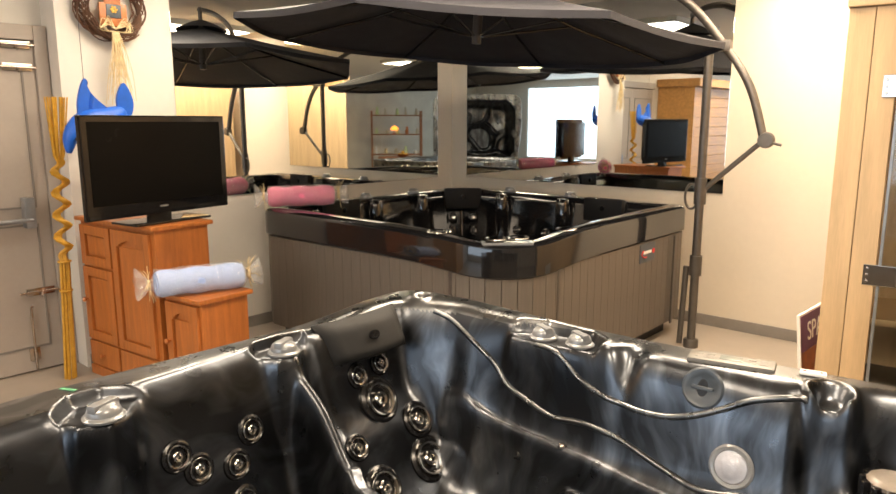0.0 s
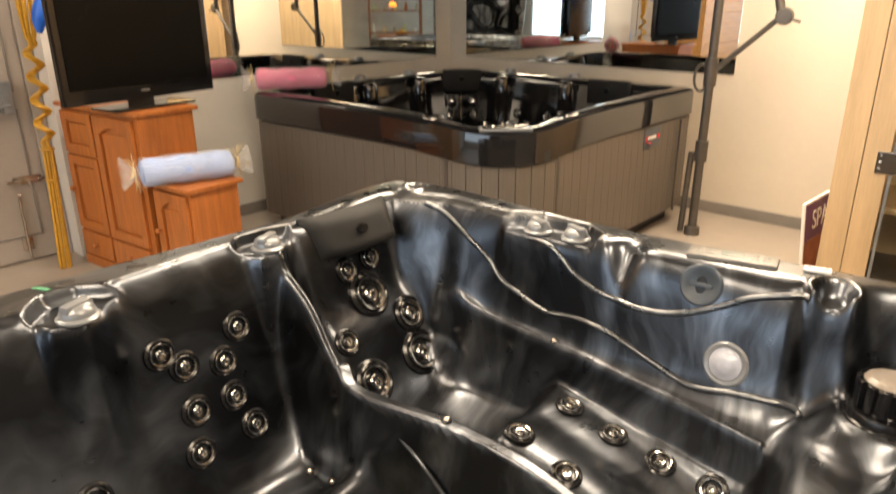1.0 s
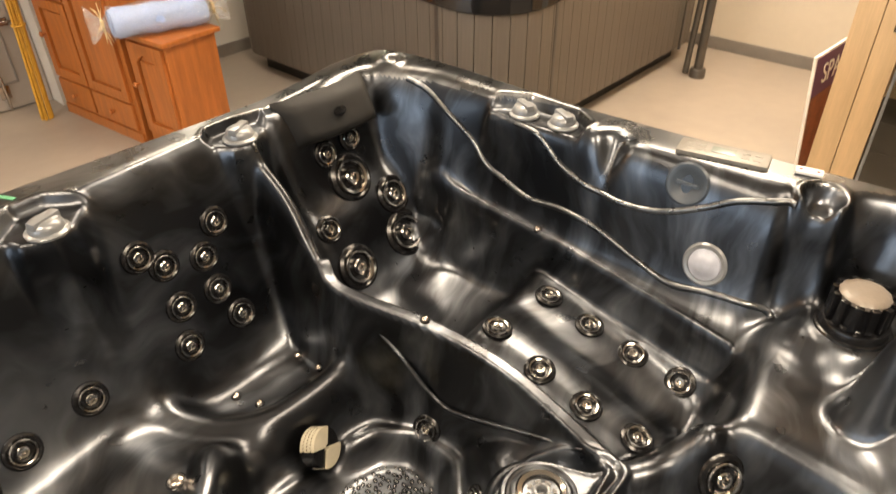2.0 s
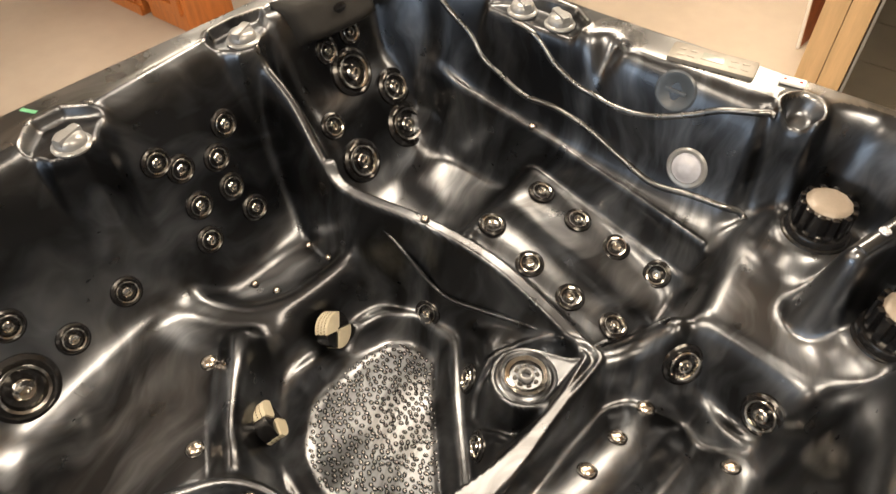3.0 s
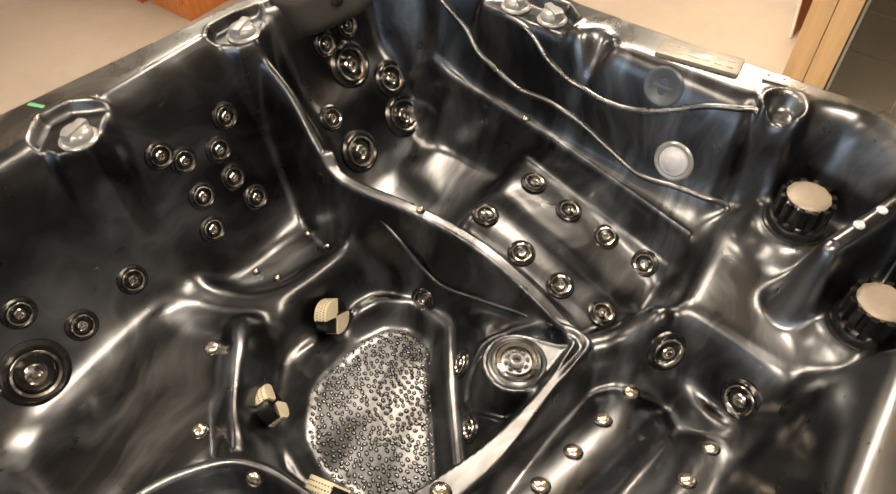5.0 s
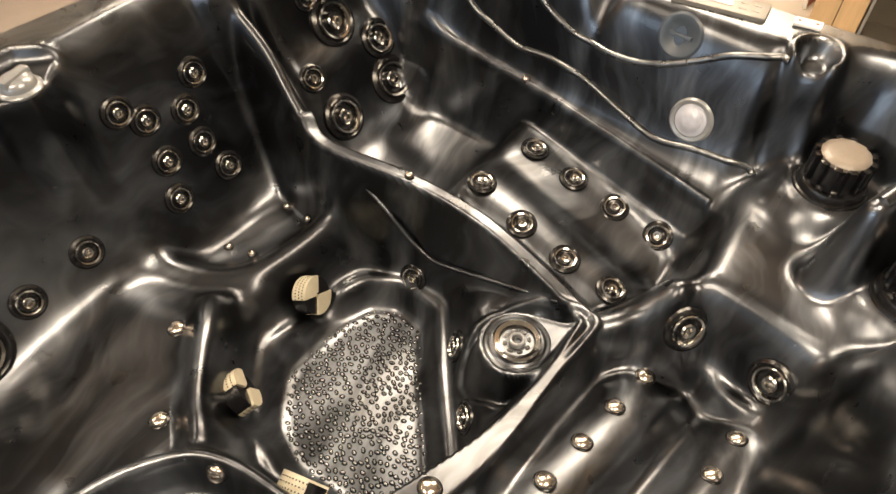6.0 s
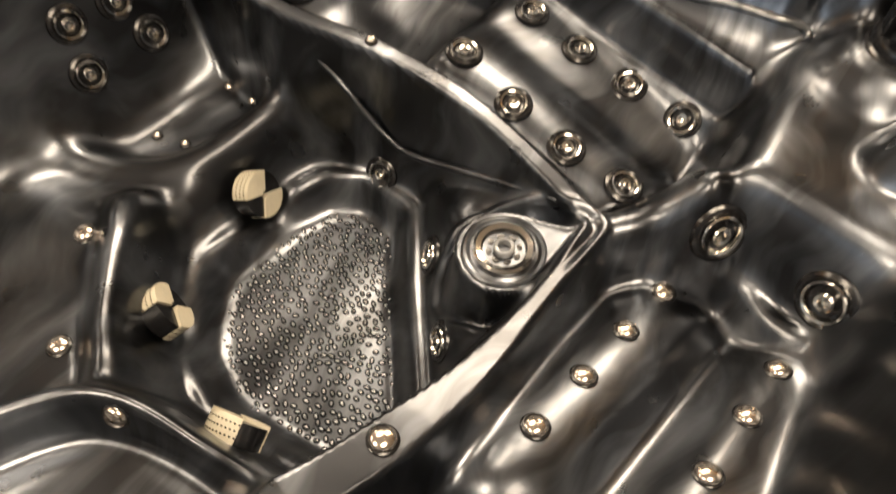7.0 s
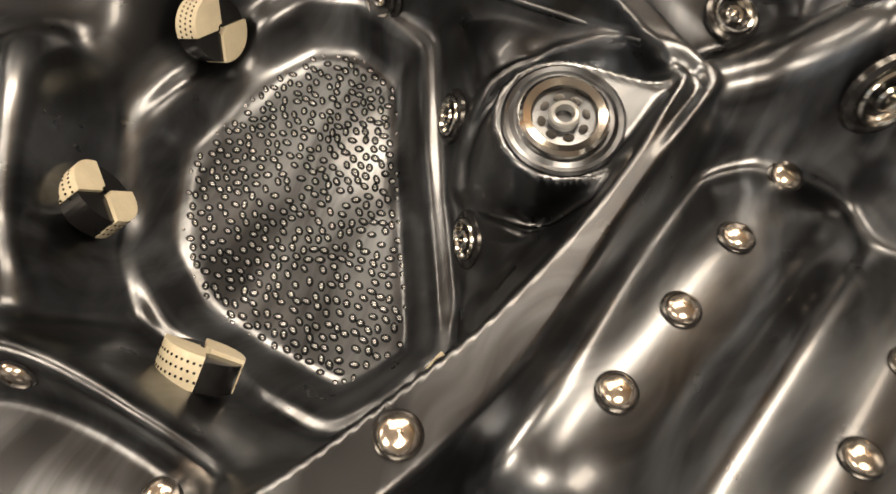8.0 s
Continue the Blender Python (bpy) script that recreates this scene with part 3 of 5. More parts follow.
def suction(parent, x, y, z, face, spin):
    """A round suction cover on the footwell wall: cream perforated and black quarters by turns."""
    way = Vector(face).normalized()
    m = Matrix.Translation((x, y, z)) @ way.to_track_quat("Z", "Y").to_matrix().to_4x4() @ Matrix.Rotation(radians(spin), 4, "Z")
    body = part("suction_cover", lathe(bmesh.new(), [(0.0, -0.03), (0.050, -0.03), (0.050, 0.006), (0.0, 0.006)], 32), M_BLACKP, parent)
    body.matrix_local = m
    q = math.pi / 2
    for k in range(4):
        r = 0.0555 if k % 2 == 0 else 0.054
        s = part("quarter", sector(bmesh.new(), 0.008, r, k * q - (0.12 if k % 2 == 0 else -0.12), (k + 1) * q + (0.12 if k % 2 == 0 else -0.12), -0.028, 0.020 if k % 2 == 0 else 0.014), M_CREAM if k % 2 == 0 else M_BLACKP, body, "cream perforated quarter" if k % 2 == 0 else "black quarter", smooth=False)
        if k % 2 == 0:
            bm = bmesh.new()
            for row in range(3):
                for c in range(13):
                    a = k * q - 0.17 + (q + 0.34) * (c + 0.5 * (row % 2)) / 12.6
                    p = Vector((0.0557 * math.cos(a), 0.0557 * math.sin(a), -0.016 + row * 0.012))
                    mm = Matrix.Translation(p) @ Vector((math.cos(a), math.sin(a), 0)).to_track_quat("Z", "Y").to_matrix().to_4x4()
                    lathe(bm, [(0.0, 0.0003), (0.0022, 0.0003), (0.0022, 0.0), (0.0, -0.0003)], 6, mm)
            part("perforation", bm, M_BLACKP, s)
    return body


def diverter(parent, x, y, size=1.0, spin=0.0):
    h = ground_of(x, y)[0]
    ob = part("valve_knob", lathe(bmesh.new(), [(0.0, 0.0), (0.056 * size, 0.0), (0.058 * size, 0.006), (0.052 * size, 0.011), (0.047 * size, 0.012), (0.046 * size, 0.020), (0.041 * size, 0.030), (0.030 * size, 0.036), (0.0, 0.038)], 32), M_GREYP, parent, "silver grey plastic valve knob")
    ob.matrix_local = Matrix.Translation((x, y, h + 0.001)) @ Matrix.Rotation(radians(spin), 4, "Z")
    grip = part("grip", boxed(-0.044 * size, 0.044 * size, -0.016 * size, 0.016 * size, 0.016, 0.043, bevel=0.009), M_GREYP, ob)
    return ob


def filter_cap(parent, x, y, z0):
    body = part("filter_cap", lathe(bmesh.new(), [(0.0, 0.0), (0.100, 0.0), (0.103, 0.010), (0.098, 0.018), (0.092, 0.020), (0.090, 0.034), (0.086, 0.040), (0.070, 0.042), (0.066, 0.046), (0.064, 0.108), (0.0, 0.110)], 36), M_BLACKP, parent, "black ribbed filter cap with brushed top")
    body.matrix_local = Matrix.Translation((x, y, z0)) @ Matrix.Diagonal((0.86, 0.86, 0.92, 1))
    for k in range(12):
        rib = part("rib", boxed(0.060, 0.081, -0.011, 0.011, 0.045, 0.120, bevel=0.006), M_BLACKP, body)
        rib.matrix_local = Matrix.Rotation(k * math.pi / 6, 4, "Z")
    top = bmesh.new()
    prof = []
    for row, (rr, zz) in enumerate(((0.0, 0.128), (0.045, 0.1275), (0.058, 0.125), (0.064, 0.119), (0.062, 0.108))):
        prof.append((rr, zz))
    lathe(top, prof, 48)
    for v in top.verts:
        a = math.atan2(v.co.y, v.co.x)
        if math.hypot(v.co.x, v.co.y) > 0.055:
            k = 1 + 0.025 * math.cos(12 * a)
            v.co.x *= k
            v.co.y *= k
    part("top", top, M_TOPCAP, body, "warm grey plastic top")
    return body


def build_tub():
    tub = thing("hot_tub", "empty blue-black marbled acrylic hot tub with many chrome jets", "hot tub", group="hot tubs")
    # moulded shell
    nx, ny = HEIGHT.shape
    R = 0.26
    px, py = GX.copy(), GY.copy()
    for cx, cy, sx, sy in ((TX0 + R, TY0 + R, -1, -1), (TX1 - R, TY0 + R, 1, -1), (TX0 + R, TY1 - R, -1, 1), (TX1 - R, TY1 - R, 1, 1)):
        ox, oy = (GX - cx) * sx, (GY - cy) * sy
        dist = np.hypot(ox, oy)
        hit = (ox > 0) & (oy > 0) & (dist > R)
        px = np.where(hit, cx + (GX - cx) / np.maximum(dist, 1e-6) * R, px)
        py = np.where(hit, cy + (GY - cy) / np.maximum(dist, 1e-6) * R, py)
    # the flange of the far side narrows towards the corner
    far = np.interp(px, [0.3, 0.477, 1.30, 1.825], [1.85, 1.85, 1.752, 1.76])
    py = np.where(py > 1.70, 1.70 + (py - 1.70) * (far - 1.70) / 0.15, py)
    co = np.stack([px, py, HEIGHT], -1).reshape(-1, 3)
    idx = np.arange(nx * ny).reshape(nx, ny)
    quads = np.stack([idx[:-1, :-1], idx[1:, :-1], idx[1:, 1:], idx[:-1, 1:]], -1).reshape(-1, 4)
    me = bpy.data.meshes.new("shell")
    me.vertices.add(len(co))
    me.vertices.foreach_set("co", co.ravel().astype(np.float32))
    me.loops.add(quads.size)
    me.loops.foreach_set("vertex_index", quads.ravel().astype(np.int32))
    me.polygons.add(len(quads))
    me.polygons.foreach_set("loop_start", np.arange(0, quads.size, 4, dtype=np.int32))
    me.update(calc_edges=True)
    me.validate()
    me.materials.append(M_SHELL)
    me.materials.append(M_RIM_SHEEN)
    # flat rim faces get the lighter copy: painted reflection of the bright room
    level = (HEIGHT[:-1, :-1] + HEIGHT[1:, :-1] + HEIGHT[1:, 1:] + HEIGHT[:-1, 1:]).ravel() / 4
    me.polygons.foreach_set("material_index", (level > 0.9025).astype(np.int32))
    me.shade_smooth()
    ob = new("shell", me)
    ob.parent = tub
    ob["label"] = "glossy marbled blue-black moulded acrylic shell"
    # lip that turns down round the outside
    bm = bmesh.new()
    rows = []
    border = [(i, 0) for i in range(0, nx - 1, 6)] + [(nx - 1, j) for j in range(0, ny - 1, 6)] + [(i, ny - 1) for i in range(nx - 1, 0, -6)] + [(0, j) for j in range(ny - 1, 0, -6)]
    ring = [Vector((px[i, j], py[i, j], HEIGHT[i, j])) for i, j in border]
    ring = [p for k, p in enumerate(ring) if (p - ring[k - 1]).length > 0.004]
    for out, drop in ((-0.002, 0.0), (0.004, 0.001), (0.010, 0.005), (0.014, 0.014), (0.016, 0.028), (0.016, 0.150), (0.012, 0.160), (-0.01, 0.163)):
        row = []
        for k, p in enumerate(ring):
            way = ring[(k + 1) % len(ring)] - ring[k - 1]
            side = Vector((way.y, -way.x, 0)).normalized()
            row.append(bm.verts.new(p + side * out - Vector((0, 0, drop))))
        rows.append(row)
    for a, b_ in zip(rows, rows[1:]):
        for k in range(len(a)):
            q = (k + 1) % len(a)
            bm.faces.new((a[k], b_[k], b_[q], a[q]))
    bmesh.ops.recalc_face_normals(bm, faces=bm.faces[:])
    # the lip takes the same reflection-lightened colour for its bright edge
    part("lip", bm, M_RIM_SHEEN, tub, "rounded dark acrylic lip")
    # side panels of upright grained boards
    cx, cy = (TX0 + TX1) / 2, (TY0 + TY1) / 2
    half = (TX1 - TX0) / 2 - 0.012
    for side in range(4):
        turn = Matrix.Translation((cx, cy, 0)) @ Matrix.Rotation(side * math.pi / 2, 4, "Z")
        for a, b_ in ((-half + 0.26, -half + 0.50), (-half + 0.50, half - 0.50), (half - 0.50, half - 0.26)):
            bm = bmesh.new()
            n = max(2, round((b_ - a) / 0.085))
            w = (b_ - a) / n
            p = part("side_panel", boxed(a, b_, -half, -half + 0.012, 0.09, 0.80, bevel=0.001), M_SKIRT, tub, smooth=False)
            p.matrix_local = turn
            board = boxed(0.0012, w - 0.0012, -half - 0.012, -half - 0.0005, 0.09, 0.80, bevel=0.0035)
            first = part("board", board, M_SKIRT, p, smooth=False)
            first.matrix_local = Matrix.Translation((a, 0, 0))
            for k in range(1, n):
                nb = new("board", first.data)
                nb.parent, nb.matrix_local = p, Matrix.Translation((a + k * w, 0, 0))
        bm = bmesh.new()
        pts = [(-half + 0.26 - 0.26 * math.cos(radians(t)), -half + 0.26 - 0.26 * math.sin(radians(t))) for t in range(0, 91, 10)]
        lo = [bm.verts.new((x, y, 0.09)) for x, y in pts]
        hi = [bm.verts.new((x, y, 0.80)) for x, y in pts]
        for k in range(len(pts) - 1):
            bm.faces.new((lo[k], lo[k + 1], hi[k + 1], hi[k]))
        bmesh.ops.solidify(bm, geom=bm.faces[:], thickness=0.012)
        p = part("corner_panel", bm, M_SKIRT, tub)
        p.matrix_local = turn
    part("base", boxed(TX0 + 0.10, TX1 - 0.10, TY0 + 0.10, TY1 - 0.10, 0.0, 0.10, bevel=0.01), M_BASE, tub, "black plastic base pan")
    # pebbled tread
    ball = bmesh.new()
    bmesh.ops.create_icosphere(ball, subdivisions=2, radius=1.0)
    corners = [v.co.copy() for v in ball.verts]
    sides = [[v.index for v in f.verts] for f in ball.faces]
    ball.free()
    rng = random.Random(5)
    verts, faces = [], []
    for x, y in PEBBLES:
        m = Matrix.Translation((x, y, 0.1264)) @ Matrix.Rotation(rng.uniform(-1.0, 0.6), 4, "Z") @ Matrix.Diagonal((rng.uniform(0.0064, 0.0075), rng.uniform(0.0088, 0.0106), rng.uniform(0.0070, 0.0082), 1))
        base = len(verts)
        verts += [m @ c for c in corners]
        faces += [[base + k for k in f] for f in sides]
    me = bpy.data.meshes.new("tread")
    me.from_pydata(verts, [], faces)
    me.materials.append(M_TREAD)
    me.shade_smooth()
    tread = new("tread", me)
    tread.parent = tub
    tread["label"] = "pebbled non-slip floor tread"
    # jets
    for x, y in JETS_SMALL:
        jet(tub, x, y, 0.039)
    for x, y in JETS_LEG:
        jet(tub, x, y, 0.037)
    for x, y, r in JETS_LARGE:
        jet(tub, x, y, r)
    for x, y in AIR:
        button_jet(tub, x, y)
    for x, y in STUDS:
        button_jet(tub, x, y, 0.012)
    foot_jet(tub, 0.914, 0.503)
    suction(tub, 0.826, 1.112, 0.245, (0.30, -1.0, 0.45), 50)
    suction(tub, 0.490, 1.034, 0.268, (1.0, -0.5, 0.45), 5)
    suction(tub, 0.400, 0.732, 0.285, (1.0, 0.25, 0.3), 20)
    suction(tub, 0.560, 0.462, 0.255, (0.1, 1.0, 0.15), 40)
    diverter(tub, 1.150, 1.655, 0.86, 20)
    diverter(tub, 0.575, 1.640, 0.86, 15)
    diverter(tub, 1.752, 1.075, 0.8, 60)
    diverter(tub, 1.752, 0.945, 0.8, 60)
    filter_cap(tub, 1.60, 0.075, 0.640)
    filter_cap(tub, 1.36, -0.165, 0.640)
    # light in the wall, round grille and lit buttons
    fitting("underwater_light", [
        ("rim", M_GREYP, [(0.0, -0.004), (0.062, -0.004), (0.066, 0.004), (0.060, 0.010), (0.050, 0.008), (0.048, 0.004), (0.0, 0.003)], 36),
        ("lens", M_LENS, [(0.049, 0.004), (0.046, 0.010), (0.034, 0.012), (0.030, 0.016), (0.016, 0.020), (0.0, 0.021)], 36),
    ], tub, on_shell(wall_at(0.435, 0.668), 0.435) @ Matrix.Diagonal((0.9, 0.9, 0.9, 1)), "frosted white underwater light")
    sp = fitting("round_grille", [("plate", M_SLATE, [(0.0, -0.003), (0.056, -0.003), (0.058, 0.003), (0.052, 0.007), (0.040, 0.006), (0.036, 0.003), (0.0, 0.003)], 30)], tub, on_shell(wall_at(0.537, 0.855), 0.537), "slate grey round plastic grille")
    slot = part("opening", lathe(bmesh.new(), [(0.0, 0.0032), (0.024, 0.0032), (0.024, 0.0044), (0.0, 0.0044)], 24), M_BLACKP, sp, "dark oval opening")
    slot.matrix_local = Matrix.Diagonal((0.62, 1.0, 1, 1))
    part("bar", boxed(-0.030, 0.030, -0.005, 0.005, 0.002, 0.009, bevel=0.003), M_SLATE, sp)
    part("spout_bar", tube(bmesh.new(), smooth_line([(1.70, -0.148, 0.858), (1.61, -0.115, 0.856), (1.47, -0.06, 0.846), (1.375, -0.020, 0.832)], 5), 0.017, 12), M_SHELL, tub, "curved dark acrylic spout bar")
    for k, (x, y) in enumerate(((1.655, -0.128), (1.585, -0.103), (1.51, -0.075), (1.44, -0.046))):
        p = fitting("spout_button", [("button", M_LENS, [(0.0, -0.004), (0.012, -0.004), (0.013, 0.002), (0.010, 0.005), (0.0, 0.006)], 18)], tub, Matrix.Translation((x, y, 0.8755 - 0.006 * k)))
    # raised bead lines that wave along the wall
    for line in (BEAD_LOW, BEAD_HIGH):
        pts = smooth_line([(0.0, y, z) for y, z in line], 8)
        # highlight along the beads is painted by the lightened acrylic
        part("bead", tube(bmesh.new(), [(wall_at(p.y, p.z) - 0.001, p.y, p.z) for p in pts], 0.0095, 10), M_RIM_SHEEN, tub)
    part("bead", tube(bmesh.new(), smooth_line([(1.075, 1.12, 0.492), (1.070, 1.02, 0.430), (1.072, 0.935, 0.352), (1.075, 0.846, 0.326), (1.075, 0.655, 0.385), (1.066, 0.479, 0.450)], 6), 0.008, 10), M_SHELL, tub)
    # pillow in the corner
    bm = bmesh.new()
    nu, nv = 24, 12
    grid = []
    for i in range(nu + 1):
        u = i / nu
        row = []
        for j in range(nv + 1):
            v = j / nv
            edge = min(1, 8 * min(u, 1 - u)) ** 0.5 * min(1, 5 * min(v, 1 - v)) ** 0.5
            x = 1.292 + (1.615 - 1.292) * u
            y = 1.655 - 0.075 * u - 0.02 * math.sin(math.pi * u)
            sag = 0.05 * (1 - v)
            row.append(bm.verts.new((x + (0.03 * (1 - v)) * (0.5 - u) * 1.6, y + 0.03 * v - sag - 0.030 * edge, 0.790 + 0.130 * v + 0.02 * u)))
        grid.append(row)
    for i in range(nu):
        for j in range(nv):
            bm.faces.new((grid[i][j], grid[i + 1][j], grid[i + 1][j + 1], grid[i][j + 1]))
    bmesh.ops.recalc_face_normals(bm, faces=bm.faces[:])
    bmesh.ops.solidify(bm, geom=bm.faces[:], thickness=-0.05)
    pil = part("pillow", bm, M_RUBBER, tub, "black moulded foam headrest pillow")
    hole = part("socket", lathe(bmesh.new(), [(0.0, -0.004), (0.017, -0.004), (0.017, 0.001), (0.014, 0.002), (0.0, 0.0005)], 20), M_GLOSSB, pil)
    front = min(v.co.y for v in pil.data.vertices if abs(v.co.x - 1.455) < 0.02 and abs(v.co.z - 0.875) < 0.012)
    hole.matrix_local = Matrix.Translation((1.455, front - 0.001, 0.875)) @ Vector((-0.15, -1, 0.35)).to_track_quat("Z", "Y").to_matrix().to_4x4() @ Matrix.Diagonal((1.3, 0.9, 1, 1))
    # control panel
    m = Matrix.Translation((1.772, 0.49, 0.905)) @ pose(0, 0, 0, 0, 0, 90 + 7)
    bm = boxed(-0.115, 0.115, -0.042, 0.042, -0.010, 0.011, bevel=0.009)
    pan = part("control_panel", bm, M_SILVERP, tub, "silver topside control panel with small display")
    pan.matrix_local = m
    part("display", boxed(-0.03, 0.03, -0.016, 0.018, 0.0105, 0.0125, bevel=0.001), M_LCD, pan)
    for k, bx in enumerate((-0.085, -0.055, 0.055, 0.085)):
        for by in (-0.014, 0.014):
            part("key", boxed(bx - 0.010, bx + 0.010, by - 0.007, by + 0.007, 0.0105, 0.0122, bevel=0.001), M_SILVERP, pan)
    return tub


M_TOPCAP = mat("warm_grey_cap", (0.24, 0.205, 0.17), 0.35, 0.0, 0.12, 12, bump=0.1, bscale=120)
M_GREENTAPE = mat("green_tape", (0.12, 0.36, 0.20), 0.5, 0.0, 0.1, 40)
M_HONEY = mat("honey_pine_board", (0.50, 0.27, 0.09), 0.45, 0.0, 0.22, 5, bump=0.1, bscale=40, stretch=(0.4, 6, 6))
M_TILE = mat("dark_floor_tile", (0.10, 0.085, 0.07), 0.35, 0.0, 0.2, 10)
M_SLATE = mat("slate_plastic", (0.055, 0.068, 0.085), 0.35, 0.0, 0.15, 20)
M_SILVERP = mat("silver_film", (0.17, 0.16, 0.14), 0.4, 0.2, 0.15, 40)
M_LCD = mat("lcd", (0.20, 0.22, 0.20), 0.2, 0.0, 0.15, 40)
JETS_SMALL = [(0.984, 1.622), (0.746, 1.625), (0.917, 1.604), (0.801, 1.612), (0.917, 1.575), (0.797, 1.576), (0.950, 1.537), (0.771, 1.540), (1.402, 1.588), (1.515, 1.590), (1.282, 1.481), (0.308, 1.540), (0.487, 1.545), (0.213, 1.590), (1.052, 0.93), (0.923, 0.684), (0.764, 0.541), (0.041, 1.545)]
JETS_LEG = [(1.502, 0.815), (1.486, 0.673), (1.476, 0.532), (1.462, 0.390), (1.277, 0.851), (1.237, 0.693), (1.220, 0.547), (1.223, 0.408)]
JETS_LARGE = [(1.458, 1.548, 0.072), (1.577, 1.472, 0.057), (1.556, 1.408, 0.072), (1.315, 1.407, 0.066), (0.146, 1.534, 0.080), (1.152, 0.197, 0.050), (1.142, -0.014, 0.050)]
AIR = [(1.054, 0.227), (0.917, 0.244), (0.782, 0.258), (0.650, 0.273), (1.017, -0.005), (0.887, 0.010), (0.746, 0.027), (0.479, 0.424), (0.284, 0.821), (0.272, 0.612), (0.498, 1.257), (0.308, 1.094)]
STUDS = [(1.12, 0.978), (1.636, 0.94), (1.014, 1.391), (1.0, 1.285), (0.80, 1.423), (0.82, 1.345)]
BEAD_LOW = [(1.50, 0.905), (1.42, 0.875), (1.260, 0.779), (1.181, 0.704), (1.103, 0.673), (0.998, 0.646), (0.878, 0.658), (0.762, 0.648), (0.620, 0.608), (0.508, 0.587), (0.397, 0.607), (0.295, 0.615), (0.245, 0.591)]
BEAD_HIGH = [(1.08, 0.862), (0.996, 0.851), (0.910, 0.787), (0.791, 0.752), (0.666, 0.745), (0.573, 0.764), (0.478, 0.808), (0.405, 0.848), (0.319, 0.872), (0.279, 0.874)]

tub = build_tub()


def build_corner_tub():
    """The black tub in the mirrored corner: one rounded corner towards the room, straight sides elsewhere."""
    W, D, RIM = 2.25, 2.28, 0.965
    ob = thing("hot_tub", "black acrylic hot tub with taupe side panels in the mirrored corner", "hot tub", Matrix.Translation((2.80, 1.80, 0)) @ pose(0, 0, 0, 0, 0, TURN), group="hot tubs")

    def ring(inset, seg=14):
        pts = []
        for cx, cy, r, a0 in ((0.40, 0.40, 0.40, 180), (W - 0.13, 0.13, 0.13, 270), (W - 0.13, D - 0.13, 0.13, 0), (0.13, D - 0.13, 0.13, 90)):
            for k in range(seg + 1):
                a = radians(a0 + 90 * k / seg)
                rr = max(0.02, r - inset) if r < 0.2 else r - inset * 0.8
                qx = cx if r >= inset else (inset + 0.02 if cx < 1 else W - inset - 0.02)
                qy = cy if r >= inset else (inset + 0.02 if cy < 1 else D - inset - 0.02)
                pts.append((qx + rr * math.cos(a), qy + rr * math.sin(a)))
        fine = []
        for (ax, ay), (bx, by) in zip(pts, pts[1:] + pts[:1]):
            n = 6 if math.hypot(bx - ax, by - ay) > 0.5 else 1
            fine += [(ax + (bx - ax) * k / n, ay + (by - ay) * k / n) for k in range(n)]
        return fine

    def top(x, y):
        return RIM - 0.045 * math.exp(-((x - 0.15) ** 2 + (y - 0.15) ** 2) / 0.45 ** 2)

    def loft(levels):
        bm = bmesh.new()
        rows = [[bm.verts.new((x, y, top(x, y) - drop if rel else drop)) for x, y in ring(inset)] for inset, drop, rel in levels]
        for a, b_ in zip(rows, rows[1:]):
            for k in range(len(a)):
                q = (k + 1) % len(a)
                bm.faces.new((a[k], a[q], b_[q], b_[k]))
        return bm, rows

    bm, rows = loft([(0.012, 0.185, 1), (0.0, 0.175, 1), (0.0, 0.035, 1), (0.006, 0.012, 1), (0.024, 0.0, 1), (0.10, -0.004, 1), (0.150, 0.002, 1), (0.170, 0.022, 1), (0.178, 0.06, 1), (0.20, 0.22, 1), (0.24, 0.42, 1), (0.30, 0.50, 0), (0.56, 0.47, 0), (0.60, 0.44, 0), (0.66, 0.20, 0), (0.74, 0.16, 0)])
    bm.faces.new(rows[-1])
    bmesh.ops.recalc_face_normals(bm, faces=bm.faces[:])
    part("shell", bm, M_JETBLACK, ob, "glossy plain black moulded acrylic shell")
    # upright boards hung under the lip, each its own board, and black toe space
    outline = ring(0.022, 8)
    total = [0.0]
    for a, b_ in zip(outline, outline[1:] + outline[:1]):
        total.append(total[-1] + math.hypot(b_[0] - a[0], b_[1] - a[1]))

    def along(t):
        t %= total[-1]
        k = max(i for i in range(len(outline)) if total[i] <= t)
        a, b_ = outline[k], outline[(k + 1) % len(outline)]
        f = (t - total[k]) / (total[k + 1] - total[k])
        return Vector((a[0] + (b_[0] - a[0]) * f, a[1] + (b_[1] - a[1]) * f, 0))

    n = round(total[-1] / 0.088)
    w = total[-1] / n
    board = boxed(-w / 2 + 0.0012, w / 2 - 0.0012, -0.010, 0.010, 0.12, 0.775, bevel=0.003)
    data = None
    for k in range(n):
        p, q = along(k * w), along((k + 1) * w)
        m = Matrix.Translation((p + q) / 2) @ Matrix.Rotation(math.atan2(q.y - p.y, q.x - p.x), 4, "Z")
        if data is None:
            b0 = part("side_board", board, M_SKIRT, ob, smooth=False)
            data = b0.data
        else:
            b0 = new("side_board", data)
            b0.parent = ob
        b0.matrix_local = m
    bm = bmesh.new()
    lo = [bm.verts.new((x, y, 0.0)) for x, y in ring(0.12, 6)]
    hi = [bm.verts.new((x, y, 0.16)) for x, y in ring(0.12, 6)]
    for k in range(len(lo)):
        q = (k + 1) % len(lo)
        bm.faces.new((lo[k], lo[q], hi[q], hi[k]))
    part("toe_base", bm, M_BASE, ob, "recessed black base")
